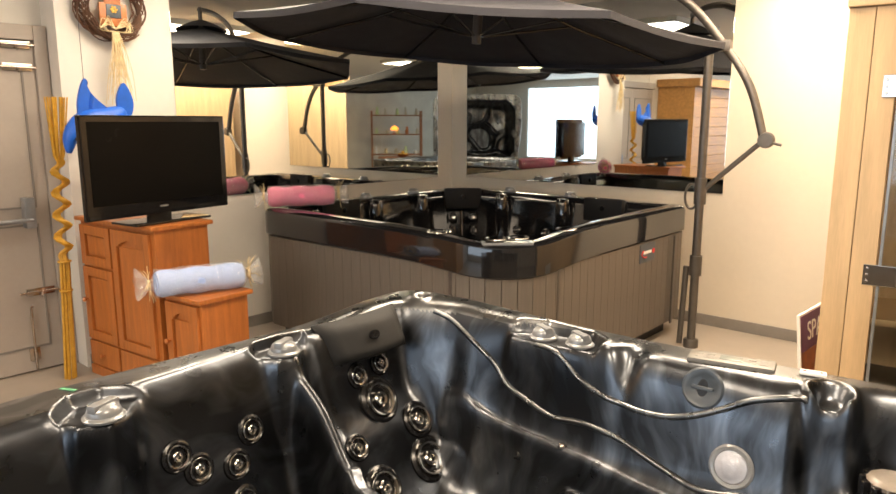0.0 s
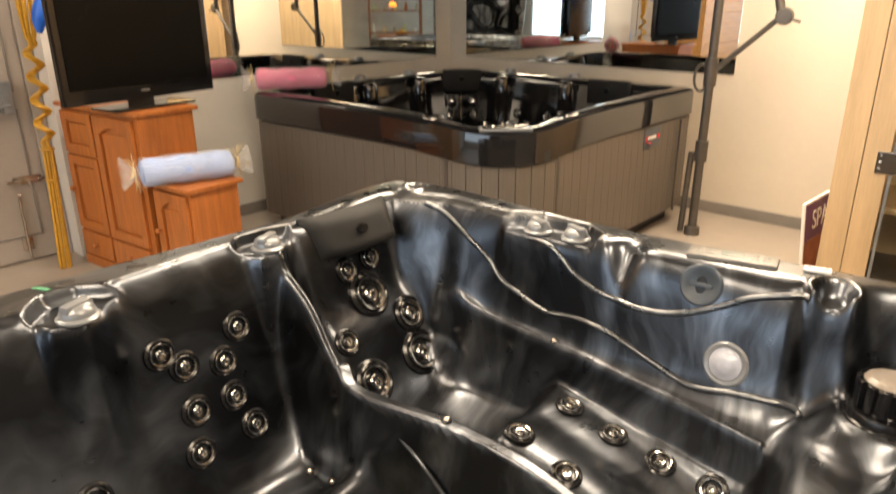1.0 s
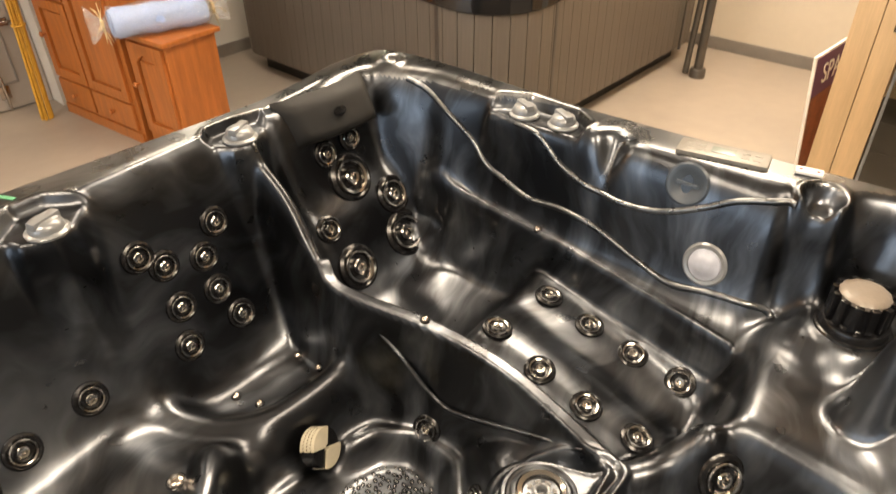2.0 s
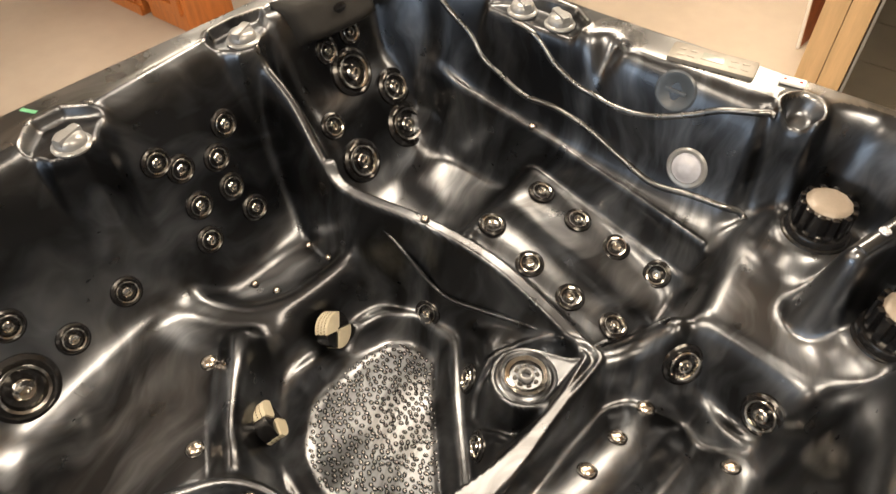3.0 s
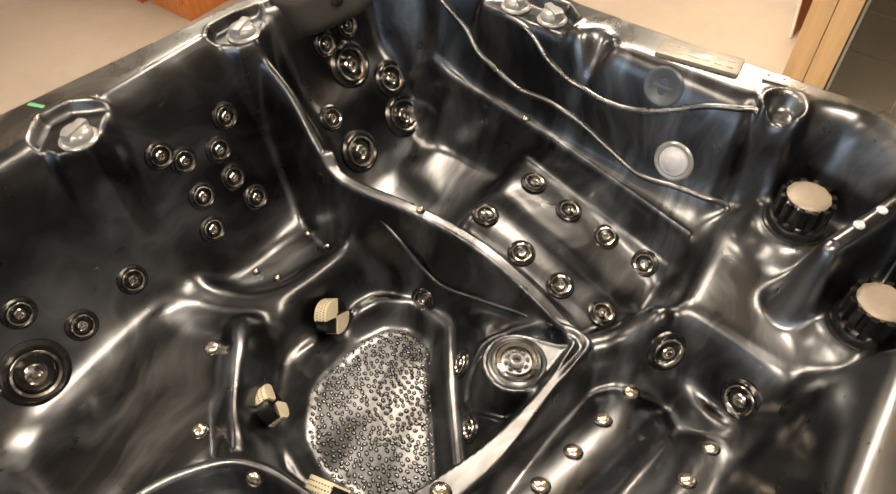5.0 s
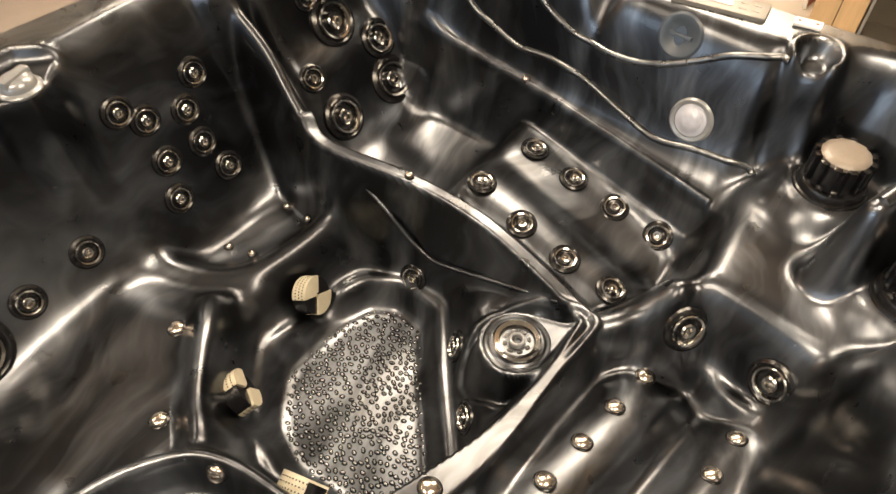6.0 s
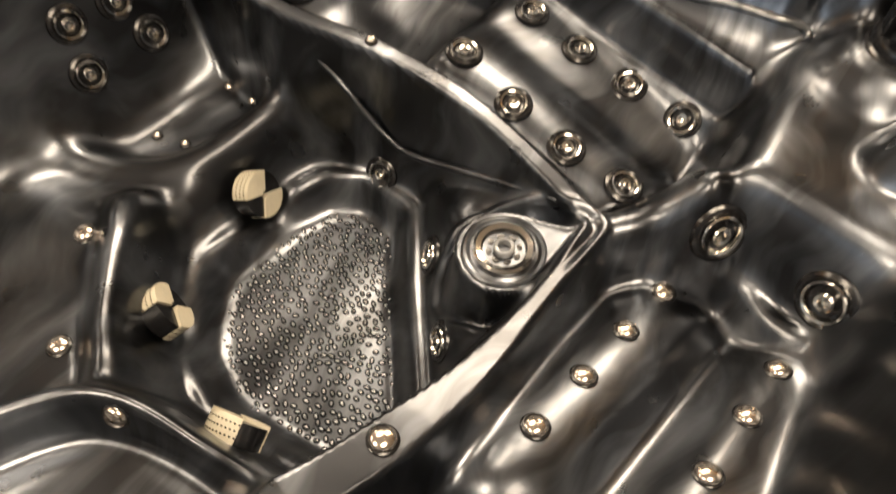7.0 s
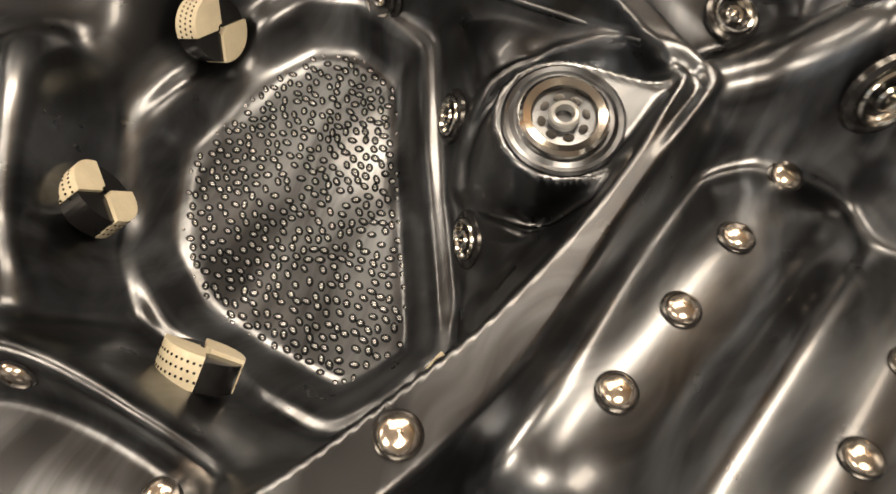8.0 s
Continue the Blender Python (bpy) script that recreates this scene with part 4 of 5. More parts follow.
    for x, y, rz in ((0.04, 0.44, 90), (0.44, 0.04, 0), (W - 0.30, 0.014, 0)):
        st = part("seam_strip", boxed(-0.012, 0.012, -0.006, 0.006, 0.12, 0.772, bevel=0.003), M_POLE, ob, smooth=False)
        st.matrix_local = Matrix.Translation((x - (0.03 if rz else 0), y - (0.0 if rz else 0.03), 0)) @ pose(0, 0, 0, 0, 0, rz)
    # headrests
    for x, y, rz in ((W - 0.27, D - 0.27, 45), (W - 0.19, 0.62, 90), (0.62, D - 0.19, 0)):
        bm = boxed(-0.17, 0.17, -0.035, 0.035, 0.80, 0.985, bevel=0.022)
        pl2 = part("pillow", bm, M_RUBBER, ob, "black moulded foam headrest pillow")
        pl2.matrix_local = Matrix.Translation((x, y, 0)) @ pose(0, 0, 0, 0, 0, -rz)
        so = part("socket", lathe(bmesh.new(), [(0.0, 0.0), (0.018, 0.0), (0.021, 0.004), (0.016, 0.006), (0.0, 0.002)], 18), M_GLOSSB, pl2)
        so.matrix_local = Matrix.Translation((0, -0.036, 0.91)) @ pose(0, 0, 0, 90, 0, 0)

    def wall_jet(x, y, z, rz, r):
        k = r / 0.034
        m = Matrix.Translation((x, y, z)) @ pose(0, 0, 0, 0, 0, rz) @ pose(0, 0, 0, 78, 0, 0)
        return fitting("jet", [
            ("bezel", M_BLACKP, [(0, -0.004 * k), (0.030 * k, -0.004 * k), (0.0345 * k, 0.002 * k), (0.034 * k, 0.0055 * k), (0.030 * k, 0.007 * k), (0.0, 0.003)], 24),
            ("ring", M_CHROME, [(0.0285 * k, 0.005 * k), (0.0285 * k, 0.0095 * k), (0.0255 * k, 0.0120 * k), (0.0215 * k, 0.0100 * k), (0.0205 * k, 0.004 * k)], 24),
            ("nozzle", M_CHROME, [(0.0115 * k, 0.003 * k), (0.0110 * k, 0.011 * k), (0.0060 * k, 0.0108 * k), (0.0, 0.004 * k)], 16),
        ], ob, m)

    # jets under the corner headrest and along both far walls
    cx, cy = W - 0.30, D - 0.30
    for u, z, r in ((-0.09, 0.725, 0.038), (0.09, 0.725, 0.038), (-0.13, 0.60, 0.062), (0.13, 0.60, 0.062)):
        wall_jet(cx + u * 0.707, cy - u * 0.707, z, -45, r)
    for x in (0.55, 0.82, 1.10, 1.38):
        wall_jet(x, D - 0.245, 0.66, 0, 0.042)
    for y in (0.52, 0.80, 1.12, 1.42):
        wall_jet(W - 0.245, y, 0.66, -90, 0.042)
    # vertical mouldings between the seats
    for x, y in ((W - 0.22, 1.60), (W - 0.22, 0.98), (W - 0.75, D - 0.22), (0.95, D - 0.22)):
        part("seat_divider", lathe(bmesh.new(), [(0.12, 0.46), (0.075, 0.60), (0.06, 0.78), (0.062, 0.92), (0.045, 0.958), (0.0, 0.962)], 20, Matrix.Translation((x, y, 0))), M_JETBLACK, ob)
    # valve knobs, cups and control panel in the rim
    for x, y in ((W - 0.11, 1.60), (W - 0.11, 0.98), (W - 0.75, D - 0.11), (0.95, D - 0.11)):
        fitting("valve_knob", [("knob", M_GREYP, [(0.0, 0.0), (0.055, 0.0), (0.055, 0.010), (0.044, 0.016), (0.042, 0.030), (0.030, 0.038), (0.0, 0.040)], 24)], ob, Matrix.Translation((x, y, top(x, y) + 0.002)))
    for x, y in ((0.10, 0.62), (0.24, 0.30), (0.34, 0.22), (0.66, 0.10)):
        fitting("cup_ring", [("ring", M_CHROME, [(0.040, 0.0), (0.048, 0.004), (0.056, 0.006), (0.062, 0.002), (0.064, -0.002)], 28)], ob, Matrix.Translation((x, y, top(x, y) + 0.003)))
    cp = part("control_panel", boxed(-0.14, 0.14, -0.045, 0.045, 0.0, 0.012, bevel=0.005), M_GREYP, ob, "dark glossy control panel")
    cp.matrix_local = Matrix.Translation((0.175, 0.175, top(0.175, 0.175) + 0.001)) @ pose(0, 0, 0, 0, 0, -45)
    part("display", boxed(-0.12, 0.12, -0.034, 0.034, 0.0115, 0.0135, bevel=0.001), M_GLOSSB, cp)
    return ob


second = build_corner_tub()

# ---- walls round the showroom ----
slab("wall_door", -4.9, -3.62, 0.22, 0.34, 0.0, CEIL, M_WALLW, "painted wall round the grey service door", "wall")
slab("wall_north_far", -11.5, -4.9, 0.22, 0.34, 0.0, CEIL, M_WALLW, "white wall along the showroom", "wall")
slab("wall_south", -11.5, 0.12, -9.12, -9.0, 0.0, CEIL, M_FARWALL, "pale cream back wall of the showroom", "wall")
slab("wall_west_low", -11.62, -11.5, -9.0, 0.34, 0.0, 0.6, M_WALLW, "low white wall under the shop window", "wall")
slab("wall_west_high", -11.62, -11.5, -9.0, 0.34, 2.52, CEIL, M_WALLW, "white wall over the shop window", "wall")
slab("wall_west_south", -11.62, -11.5, -9.0, -7.1, 0.602, 2.518, M_WALLW, "white wall beside the shop window", "wall")
slab("wall_west_north", -11.62, -11.5, -0.1, 0.34, 0.602, 2.518, M_WALLW, "white wall beside the shop window", "wall")
slab("baseboard_east", -0.016, -0.001, -9.0, -0.02, 0.0, 0.085, M_SKIRTING, "grey vinyl skirting along the wall", "skirting", bevel=0.003)
slab("baseboard_north", -3.60, -0.02, -0.016, -0.001, 0.0, 0.085, M_SKIRTING, "grey vinyl skirting along the wall", "skirting", bevel=0.003)

# ---- mirrors, lamps ----
mir = thing("wall_mirror", "large frameless wall mirror reflecting the showroom", "mirror", ROOM, "wall mirrors")
part("glass", boxed(-0.010, -0.002, -2.72, -0.20, 1.04, 2.55, bevel=0.0015), M_MIRROR, mir, smooth=False)
mir = thing("wall_mirror", "large frameless wall mirror reflecting the showroom", "mirror", ROOM, "wall mirrors")
part("glass", boxed(-2.90, -0.22, -0.010, -0.002, 1.04, 2.55, bevel=0.0015), M_MIRROR, mir, smooth=False)
for px, py in PANELS:
    lp = thing("ceiling_light", "white rectangular fluorescent ceiling light, switched on", "ceiling light", ROOM @ pose(px, py, CEIL), "ceiling lights")
    bm = bmesh.new()
    for x0, x1, y0, y1 in ((-0.64, 0.64, -0.34, -0.31), (-0.64, 0.64, 0.31, 0.34), (-0.64, -0.61, -0.31, 0.31), (0.61, 0.64, -0.31, 0.31)):
        box(bm, x0, x1, y0, y1, -0.06, -0.001, bevel=0.003)
    part("frame", bm, M_WHITEP, lp, smooth=False)
    part("diffuser", boxed(-0.61, 0.61, -0.31, 0.31, -0.045, -0.02, bevel=0.002), M_LAMPGLASS, lp, smooth=False)

# ---- television corner ----


def cabinet_front(parent, x, y0, y1, z0, z1, arch=False, knob_y=None):
    """A framed door on the face x, from y0 to y1, with a sunk panel."""
    bm = bmesh.new()
    w = 0.055
    box(bm, x - 0.020, x - 0.001, y0, y0 + w, z0, z1, bevel=0.003)
    box(bm, x - 0.020, x - 0.001, y1 - w, y1, z0, z1, bevel=0.003)
    box(bm, x - 0.020, x - 0.001, y0 + w, y1 - w, z0, z0 + w, bevel=0.003)
    if arch:
        n = 10
        for k in range(n):
            a, b_ = y0 + w + (y1 - y0 - 2 * w) * k / n, y0 + w + (y1 - y0 - 2 * w) * (k + 1) / n
            t = (k + 0.5) / n
            box(bm, x - 0.020, x - 0.001, a, b_, z1 - w - 0.05 * (2 * t - 1) ** 2, z1, bevel=0.0)
    else:
        box(bm, x - 0.020, x - 0.001, y0 + w, y1 - w, z1 - w, z1, bevel=0.003)
    door = part("door", bm, M_PINE, parent, smooth=False)
    part("panel", boxed(x - 0.009, x - 0.0005, y0 + w + 0.012, y1 - w - 0.012, z0 + w + 0.012, z1 - w - 0.012 - (0.03 if arch else 0), bevel=0.004), M_PINE, door, smooth=False)
    if knob_y is not None:
        kn = part("knob", lathe(bmesh.new(), [(0.006, 0.0), (0.006, 0.012), (0.014, 0.018), (0.016, 0.026), (0.010, 0.033), (0.0, 0.034)], 16), M_PINE, door)
        kn.matrix_local = Matrix.Translation((x - 0.020, knob_y, z0 + 0.55 * (z1 - z0))) @ pose(0, 0, 0, 0, -90, 0)
    return door


def drawer(parent, x, y0, y1, z0, z1):
    d = part("drawer", boxed(x - 0.018, x - 0.001, y0, y1, z0, z1, bevel=0.006), M_PINE, parent, smooth=False)
    kn = part("knob", lathe(bmesh.new(), [(0.006, 0.0), (0.006, 0.012), (0.014, 0.018), (0.016, 0.026), (0.010, 0.033), (0.0, 0.034)], 16), M_PINE, d)
    kn.matrix_local = Matrix.Translation((x - 0.018, (y0 + y1) / 2, (z0 + z1) / 2)) @ pose(0, 0, 0, 0, -90, 0)


tall = thing("pine_cabinet", "orange-stained pine cabinet with panelled doors and drawers under the television", "cabinet")
part("carcass", boxed(1.90, 2.24, 3.56, 4.36, 0.03, 0.985, bevel=0.004), M_PINE, tall, smooth=False)
part("top", boxed(1.865, 2.26, 3.53, 4.37, 0.985, 1.010, bevel=0.008), M_PINE, tall, smooth=False)
part("plinth", boxed(1.885, 2.24, 3.57, 4.36, 0.0, 0.06, bevel=0.004), M_PINE, tall, smooth=False)
cabinet_front(tall, 1.90, 3.60, 3.99, 0.24, 0.96, True, 3.64)
cabinet_front(tall, 1.90, 4.01, 4.345, 0.24, 0.70, False, 4.31)
cabinet_front(tall, 1.90, 4.01, 4.345, 0.715, 0.96, False, None)
drawer(tall, 1.90, 3.60, 3.99, 0.075, 0.225)
drawer(tall, 1.90, 4.01, 4.345, 0.075, 0.225)
low = thing("pine_cabinet", "low orange-stained pine cabinet with an arched door", "cabinet")
part("carcass", boxed(1.92, 2.22, 3.20, 3.53, 0.0, 0.62, bevel=0.004), M_PINE, low, smooth=False)
part("top", boxed(1.89, 2.24, 3.17, 3.545, 0.62, 0.645, bevel=0.008), M_PINE, low, smooth=False)
cabinet_front(low, 1.92, 3.22, 3.51, 0.10, 0.60, True, 3.48)

tv = thing("television", "black flat-screen television, switched off, on the pine cabinet", "television", pose(2.06, 3.74, 1.0115, 0, 0, 4))
part("bezel", boxed(-0.465, 0.465, -0.035, 0.0, 0.045, 0.60, bevel=0.008), M_GLOSSB, tv, smooth=False)
part("screen", boxed(-0.425, 0.425, -0.0385, -0.034, 0.120, 0.565, bevel=0.001), M_SCREEN, tv, smooth=False)
part("back_case", boxed(-0.40, 0.40, 0.0, 0.07, 0.08, 0.56, bevel=0.02), M_BLACKP, tv)
part("strip", boxed(-0.455, 0.455, -0.0395, -0.035, 0.052, 0.072, bevel=0.001), M_GLOSSB, tv, smooth=False)
part("badge", boxed(-0.026, 0.026, -0.0390, -0.0345, 0.085, 0.094, bevel=0.0), M_GREYP, tv, smooth=False)
part("neck", boxed(-0.07, 0.07, -0.005, 0.04, 0.012, 0.10, bevel=0.008), M_GLOSSB, tv)
part("foot", boxed(-0.25, 0.25, -0.13, 0.10, 0.0, 0.014, bevel=0.006), M_GLOSSB, tv)


def towel_roll(name, label, material, m, length=0.42, r=0.062):
    """A rolled towel in clear film, gathered with raffia at both ends; along local x."""
    ob = thing(name, label, "towel", m, "wrapped towel rolls")
    bm = bmesh.new()
    n, seg = 18, 24
    rng = random.Random(7)
    pts, radii = [], []
    for k in range(n + 1):
        u = k / n
        pts.append((length * (u - 0.5), 0.004 * math.sin(9 * u), r))
        radii.append(r * (0.93 + 0.05 * math.sin(17 * u) if 0 < k < n else 0.82))
    tube(bm, pts, r, seg, radii)
    part("towel", bm, material, ob)
    # spiral end faces of the roll
    bm = bmesh.new()
    for e in (-1, 1):
        sp = [(e * (length / 2 + 0.001), (0.008 + 0.044 * t / 40) * math.cos(0.45 * t), r + (0.008 + 0.044 * t / 40) * math.sin(0.45 * t)) for t in range(41)]
        tube(bm, sp, 0.004, 6)
    part("coils", bm, material, ob)
    # film: sleeve and flared ends
    bm = bmesh.new()
    pts, radii = [], []
    prof = [(-0.5 * length - 0.10, 0.075), (-0.5 * length - 0.07, 0.055), (-0.5 * length - 0.035, 0.022), (-0.5 * length - 0.012, 0.05), (-0.5 * length, r * 1.02)]
    prof += [(length * (k / 8 - 0.5), r * 1.04) for k in range(1, 8)]
    prof += [(-a, b_) for a, b_ in prof[:5][::-1]]
    rows = []
    for i, (a, rad) in enumerate(prof):
        flare = rad * (0.35 if abs(a) > length / 2 + 0.05 else 0.06)
        rows.append([bm.verts.new((a + rng.uniform(-0.006, 0.006), (rad + rng.uniform(-flare, flare)) * math.cos(2 * math.pi * k / seg), max(0.002, r + (rad + rng.uniform(-flare, flare)) * math.sin(2 * math.pi * k / seg)))) for k in range(seg)])
    for a, b_ in zip(rows, rows[1:]):
        for k in range(seg):
            q = (k + 1) % seg
            bm.faces.new((a[k], b_[k], b_[q], a[q]))
    part("film", bm, M_FILM, ob, "crinkled clear film")
    for e in (-1, 1):
        bm = bmesh.new()
        for k in range(3):
            ring = [(e * (length / 2 + 0.033 + 0.004 * k), 0.026 * math.cos(t * 0.4), r + 0.026 * math.sin(t * 0.4)) for t in range(17)]
            tube(bm, ring, 0.003, 6)
        for k in range(14):
            a = rng.uniform(0, 2 * math.pi)
            l = rng.uniform(0.05, 0.11)
            p0 = Vector((e * (length / 2 + 0.035), 0.024 * math.cos(a), r + 0.024 * math.sin(a)))
            p2 = p0 + Vector((e * rng.uniform(-0.03, 0.05), l * math.cos(a), max(-r + 0.004, l * math.sin(a))))
            tube(bm, smooth_line([p0, (p0 + p2) / 2 + Vector((0, 0, 0.012)), p2], 4), 0.0016, 5)
        part("raffia_tie", bm, M_RAFFIA, ob)
    return ob


towel_roll("towel_roll", "pale blue towel roll in clear film on the low cabinet", M_BLUET, pose(2.02, 3.34, 0.6455, 0, 0, -22), 0.46, 0.075)
towel_roll("towel_roll", "pink towel roll in clear film resting on the tub rim", M_PINK, pose(3.24, 3.84, 0.972, 0, 0, -36), 0.46, 0.075)

# ---- grey service door ----
door = thing("service_door", "grey painted double service door with bolts and push bar, closed", "door", ROOM, kind="structure")
door.name = "door_1"
for k, (x0, x1) in enumerate(((-4.86, -4.20), (-4.196, -3.70))):
    leaf = part("leaf", boxed(x0, x1, 0.165, 0.215, 0.01, 2.05, bevel=0.004), M_DOORG, door, smooth=False)
    for z0, z1 in ((0.16, 0.95), (1.05, 1.92)):
        bm = bmesh.new()
        a, b_ = x0 + 0.07, x1 - 0.07
        for q in ((a, b_, z0, z0 + 0.012), (a, b_, z1 - 0.012, z1), (a, a + 0.012, z0, z1), (b_ - 0.012, b_, z0, z1)):
            box(bm, q[0], q[1], 0.157, 0.166, q[2], q[3], bevel=0.002)
        part("moulding", bm, M_SKIRTING, leaf, smooth=False)
part("frame", boxed(-3.699, -3.625, 0.14, 0.218, 0.0, 2.15, bevel=0.006), M_DOORG, door, smooth=False)
part("header", boxed(-4.9, -3.70, 0.14, 0.218, 2.06, 2.15, bevel=0.006), M_DOORG, door, smooth=False)
bm = tube(bmesh.new(), [(-4.86, 0.10, 0.98), (-3.82, 0.10, 0.98)], 0.014, 12)
part("push_bar", bm, M_GREYP, door)
part("latch", boxed(-3.86, -3.80, 0.09, 0.165, 0.93, 1.12, bevel=0.012), M_GREYP, door)
for z in (1.90, 0.52, 2.03):
    bm = box(bmesh.new(), -3.88, -3.72, 0.150, 0.166, z - 0.022, z + 0.022, bevel=0.003)
    tube(bm, [(-3.92, 0.143, z), (-3.70, 0.143, z)], 0.008, 10)
    tube(bm, [(-3.80, 0.143, z), (-3.80, 0.125, z - 0.03)], 0.006, 8)
    part("bolt", bm, M_STEEL, door, "galvanised slide bolt")
bm = box(bmesh.new(), -3.90, -3.84, 0.150, 0.166, 0.08, 0.16, bevel=0.003)
tube(bm, [(-3.87, 0.143, 0.02), (-3.87, 0.143, 0.42), (-3.87, 0.12, 0.44)], 0.008, 10)
part("foot_bolt", bm, M_STEEL, door, "galvanised foot bolt")

# ---- wreath, whale and reeds ----
wr = thing("twig_wreath", "brown twig wreath with straw bow hung on the wall", "wreath", ROOM @ pose(-3.31, -0.06, 2.28, 90, 0, 0))
rng = random.Random(3)
bm = bmesh.new()
for k in range(46):
    R0, a0, ph = rng.uniform(0.15, 0.205), rng.uniform(0, 6.28), rng.uniform(0, 6.28)
    span = rng.uniform(2.0, 4.6)
    pts = []
    for t in range(15):
        a = a0 + span * t / 14
        rr = R0 + 0.018 * math.sin(3 * a + ph)
        pts.append((rr * math.cos(a), rr * math.sin(a), 0.022 * math.sin(2 * a + ph) + rng.uniform(-0.004, 0.004)))
    tube(bm, pts, rng.uniform(0.0025, 0.006), 5)
part("twigs", bm, M_TWIG, wr)
bm = bmesh.new()
for k in range(70):
    a = rng.uniform(-2.3, -0.85)
    l = rng.uniform(0.18, 0.46)
    p0 = Vector((rng.uniform(-0.02, 0.02), -0.15, 0.04))
    p2 = p0 + Vector((l * 0.32 * (a + 1.57), -l, rng.uniform(-0.01, 0.03)))
    tube(bm, smooth_line([p0, p0.lerp(p2, 0.5) + Vector((rng.uniform(-0.02, 0.02), 0, 0.015)), p2], 4), 0.0018, 4)
for s in (-1, 1):
    for k in range(9):
        pts = [(0, -0.14, 0.045), (s * rng.uniform(0.04, 0.09), -0.11 + rng.uniform(-0.02, 0.05), 0.06), (s * rng.uniform(0.05, 0.1), -0.15, 0.06), (0, -0.15, 0.045)]
        tube(bm, smooth_line(pts, 5), 0.002, 4)
part("straw_bow", bm, M_RAFFIA, wr, "pale straw bow and tassel")
bm = bmesh.new()
box(bm, -0.085, 0.085, -0.12, 0.02, 0.015, 0.035, bevel=0.012)
box(bm, -0.05, 0.05, -0.02, 0.10, 0.015, 0.035, bevel=0.012)
part("ornament", bm, M_PINE, wr, "small painted wooden ornament")
bm = boxed(-0.045, 0.045, -0.07, 0.01, 0.035, 0.04, bevel=0.004)
part("apron", bm, M_SLATE, wr)
for k in range(6):
    p = part("petal", boxed(0.004, 0.022, -0.006, 0.006, 0.040, 0.044, bevel=0.002), M_YELLOW, wr)
    p.matrix_local = Matrix.Translation((0, -0.02, 0)) @ Matrix.Rotation(k * math.pi / 3, 4, "Z")

wh = thing("whale_figure", "bright blue painted wooden whale hanging by a wire behind the television", "ornament", pose(1.94, 4.12, 1.62, 0, 0, 0))
bm = bmesh.new()
pts = smooth_line([(-0.185, 0, -0.22), (-0.165, 0, -0.13), (-0.08, 0, -0.05), (0.05, 0, -0.03), (0.16, 0, 0.01)], 6)
tube(bm, pts, 0.05, 16, [0.012 + 0.06 * math.sin(math.pi * min(1, 0.12 + 0.88 * (1 - i / (len(pts) - 1)) ** 0.8)) for i in range(len(pts))])
part("body", bm, M_BLUE, wh)
for pts in ([(-0.12, 0, -0.06), (-0.115, 0, 0.08), (-0.065, 0, 0.20), (-0.02, 0, 0.10), (0.09, 0, 0.0), (0.05, 0, -0.05)], [(0.13, 0, -0.01), (0.115, 0, 0.09), (0.165, 0, 0.185), (0.215, 0, 0.09), (0.20, 0, 0.0)]):
    bm = bmesh.new()
    bm.faces.new([bm.verts.new(p) for p in smooth_line(pts + [pts[0]], 5)[:-1]])
    bmesh.ops.triangulate(bm, faces=bm.faces[:])
    bmesh.ops.solidify(bm, geom=bm.faces[:], thickness=0.018)
    bmesh.ops.recalc_face_normals(bm, faces=bm.faces[:])
    part("fin", bm, M_BLUE, wh, smooth=False)
eye_b = part("eye", lathe(bmesh.new(), [(0.0, 0.0), (0.012, 0.0), (0.010, 0.006), (0.0, 0.008)], 14), M_BLACKP, wh)
eye_b.matrix_local = Matrix.Translation((-0.165, -0.066, -0.14)) @ pose(0, 0, 0, 90, 0, 0)
part("wire", tube(bmesh.new(), [(-0.065, 0, 0.19), (-0.065, 0, 0.55)], 0.0015, 6), M_POLE, wh)

reed = thing("reed_bundle", "tall bundle of twisted yellow dried reeds beside the door", "dried reeds", pose(1.75, 4.36, 0.0))
rng = random.Random(11)
for k in range(26):
    a = rng.uniform(0, 6.28)
    rr = 0.028 * math.sqrt(rng.random())
    pts = []
    for t in range(96):
        z = 1.72 * t / 95
        coil = max(0, min(1, (z - 0.74) / 0.08)) * max(0, min(1, (1.36 - z) / 0.06))
        flare = 1 + 2.4 * max(0, z - 1.36) * 1.5 + 0.5 * max(0, 0.5 - z)
        tight = 0.75 if 0.74 < z < 1.36 else 1.0
        sway = 0.075 * z / 1.7
        pts.append((rr * math.cos(a) * flare * tight + 0.032 * coil * math.sin(z * 48) + sway, rr * math.sin(a) * flare * tight + 0.032 * coil * math.cos(z * 48), max(0.003, z - 0)))
    part("reed", tube(bmesh.new(), pts, 0.004, 5), M_YELLOW, reed)
for z in (0.56, 0.74):
    part("tie", tube(bmesh.new(), [(0.034 * math.cos(t * 0.4) + 0.075 * z / 1.7, 0.034 * math.sin(t * 0.4), z) for t in range(17)], 0.006, 6), M_YELLOW, reed)

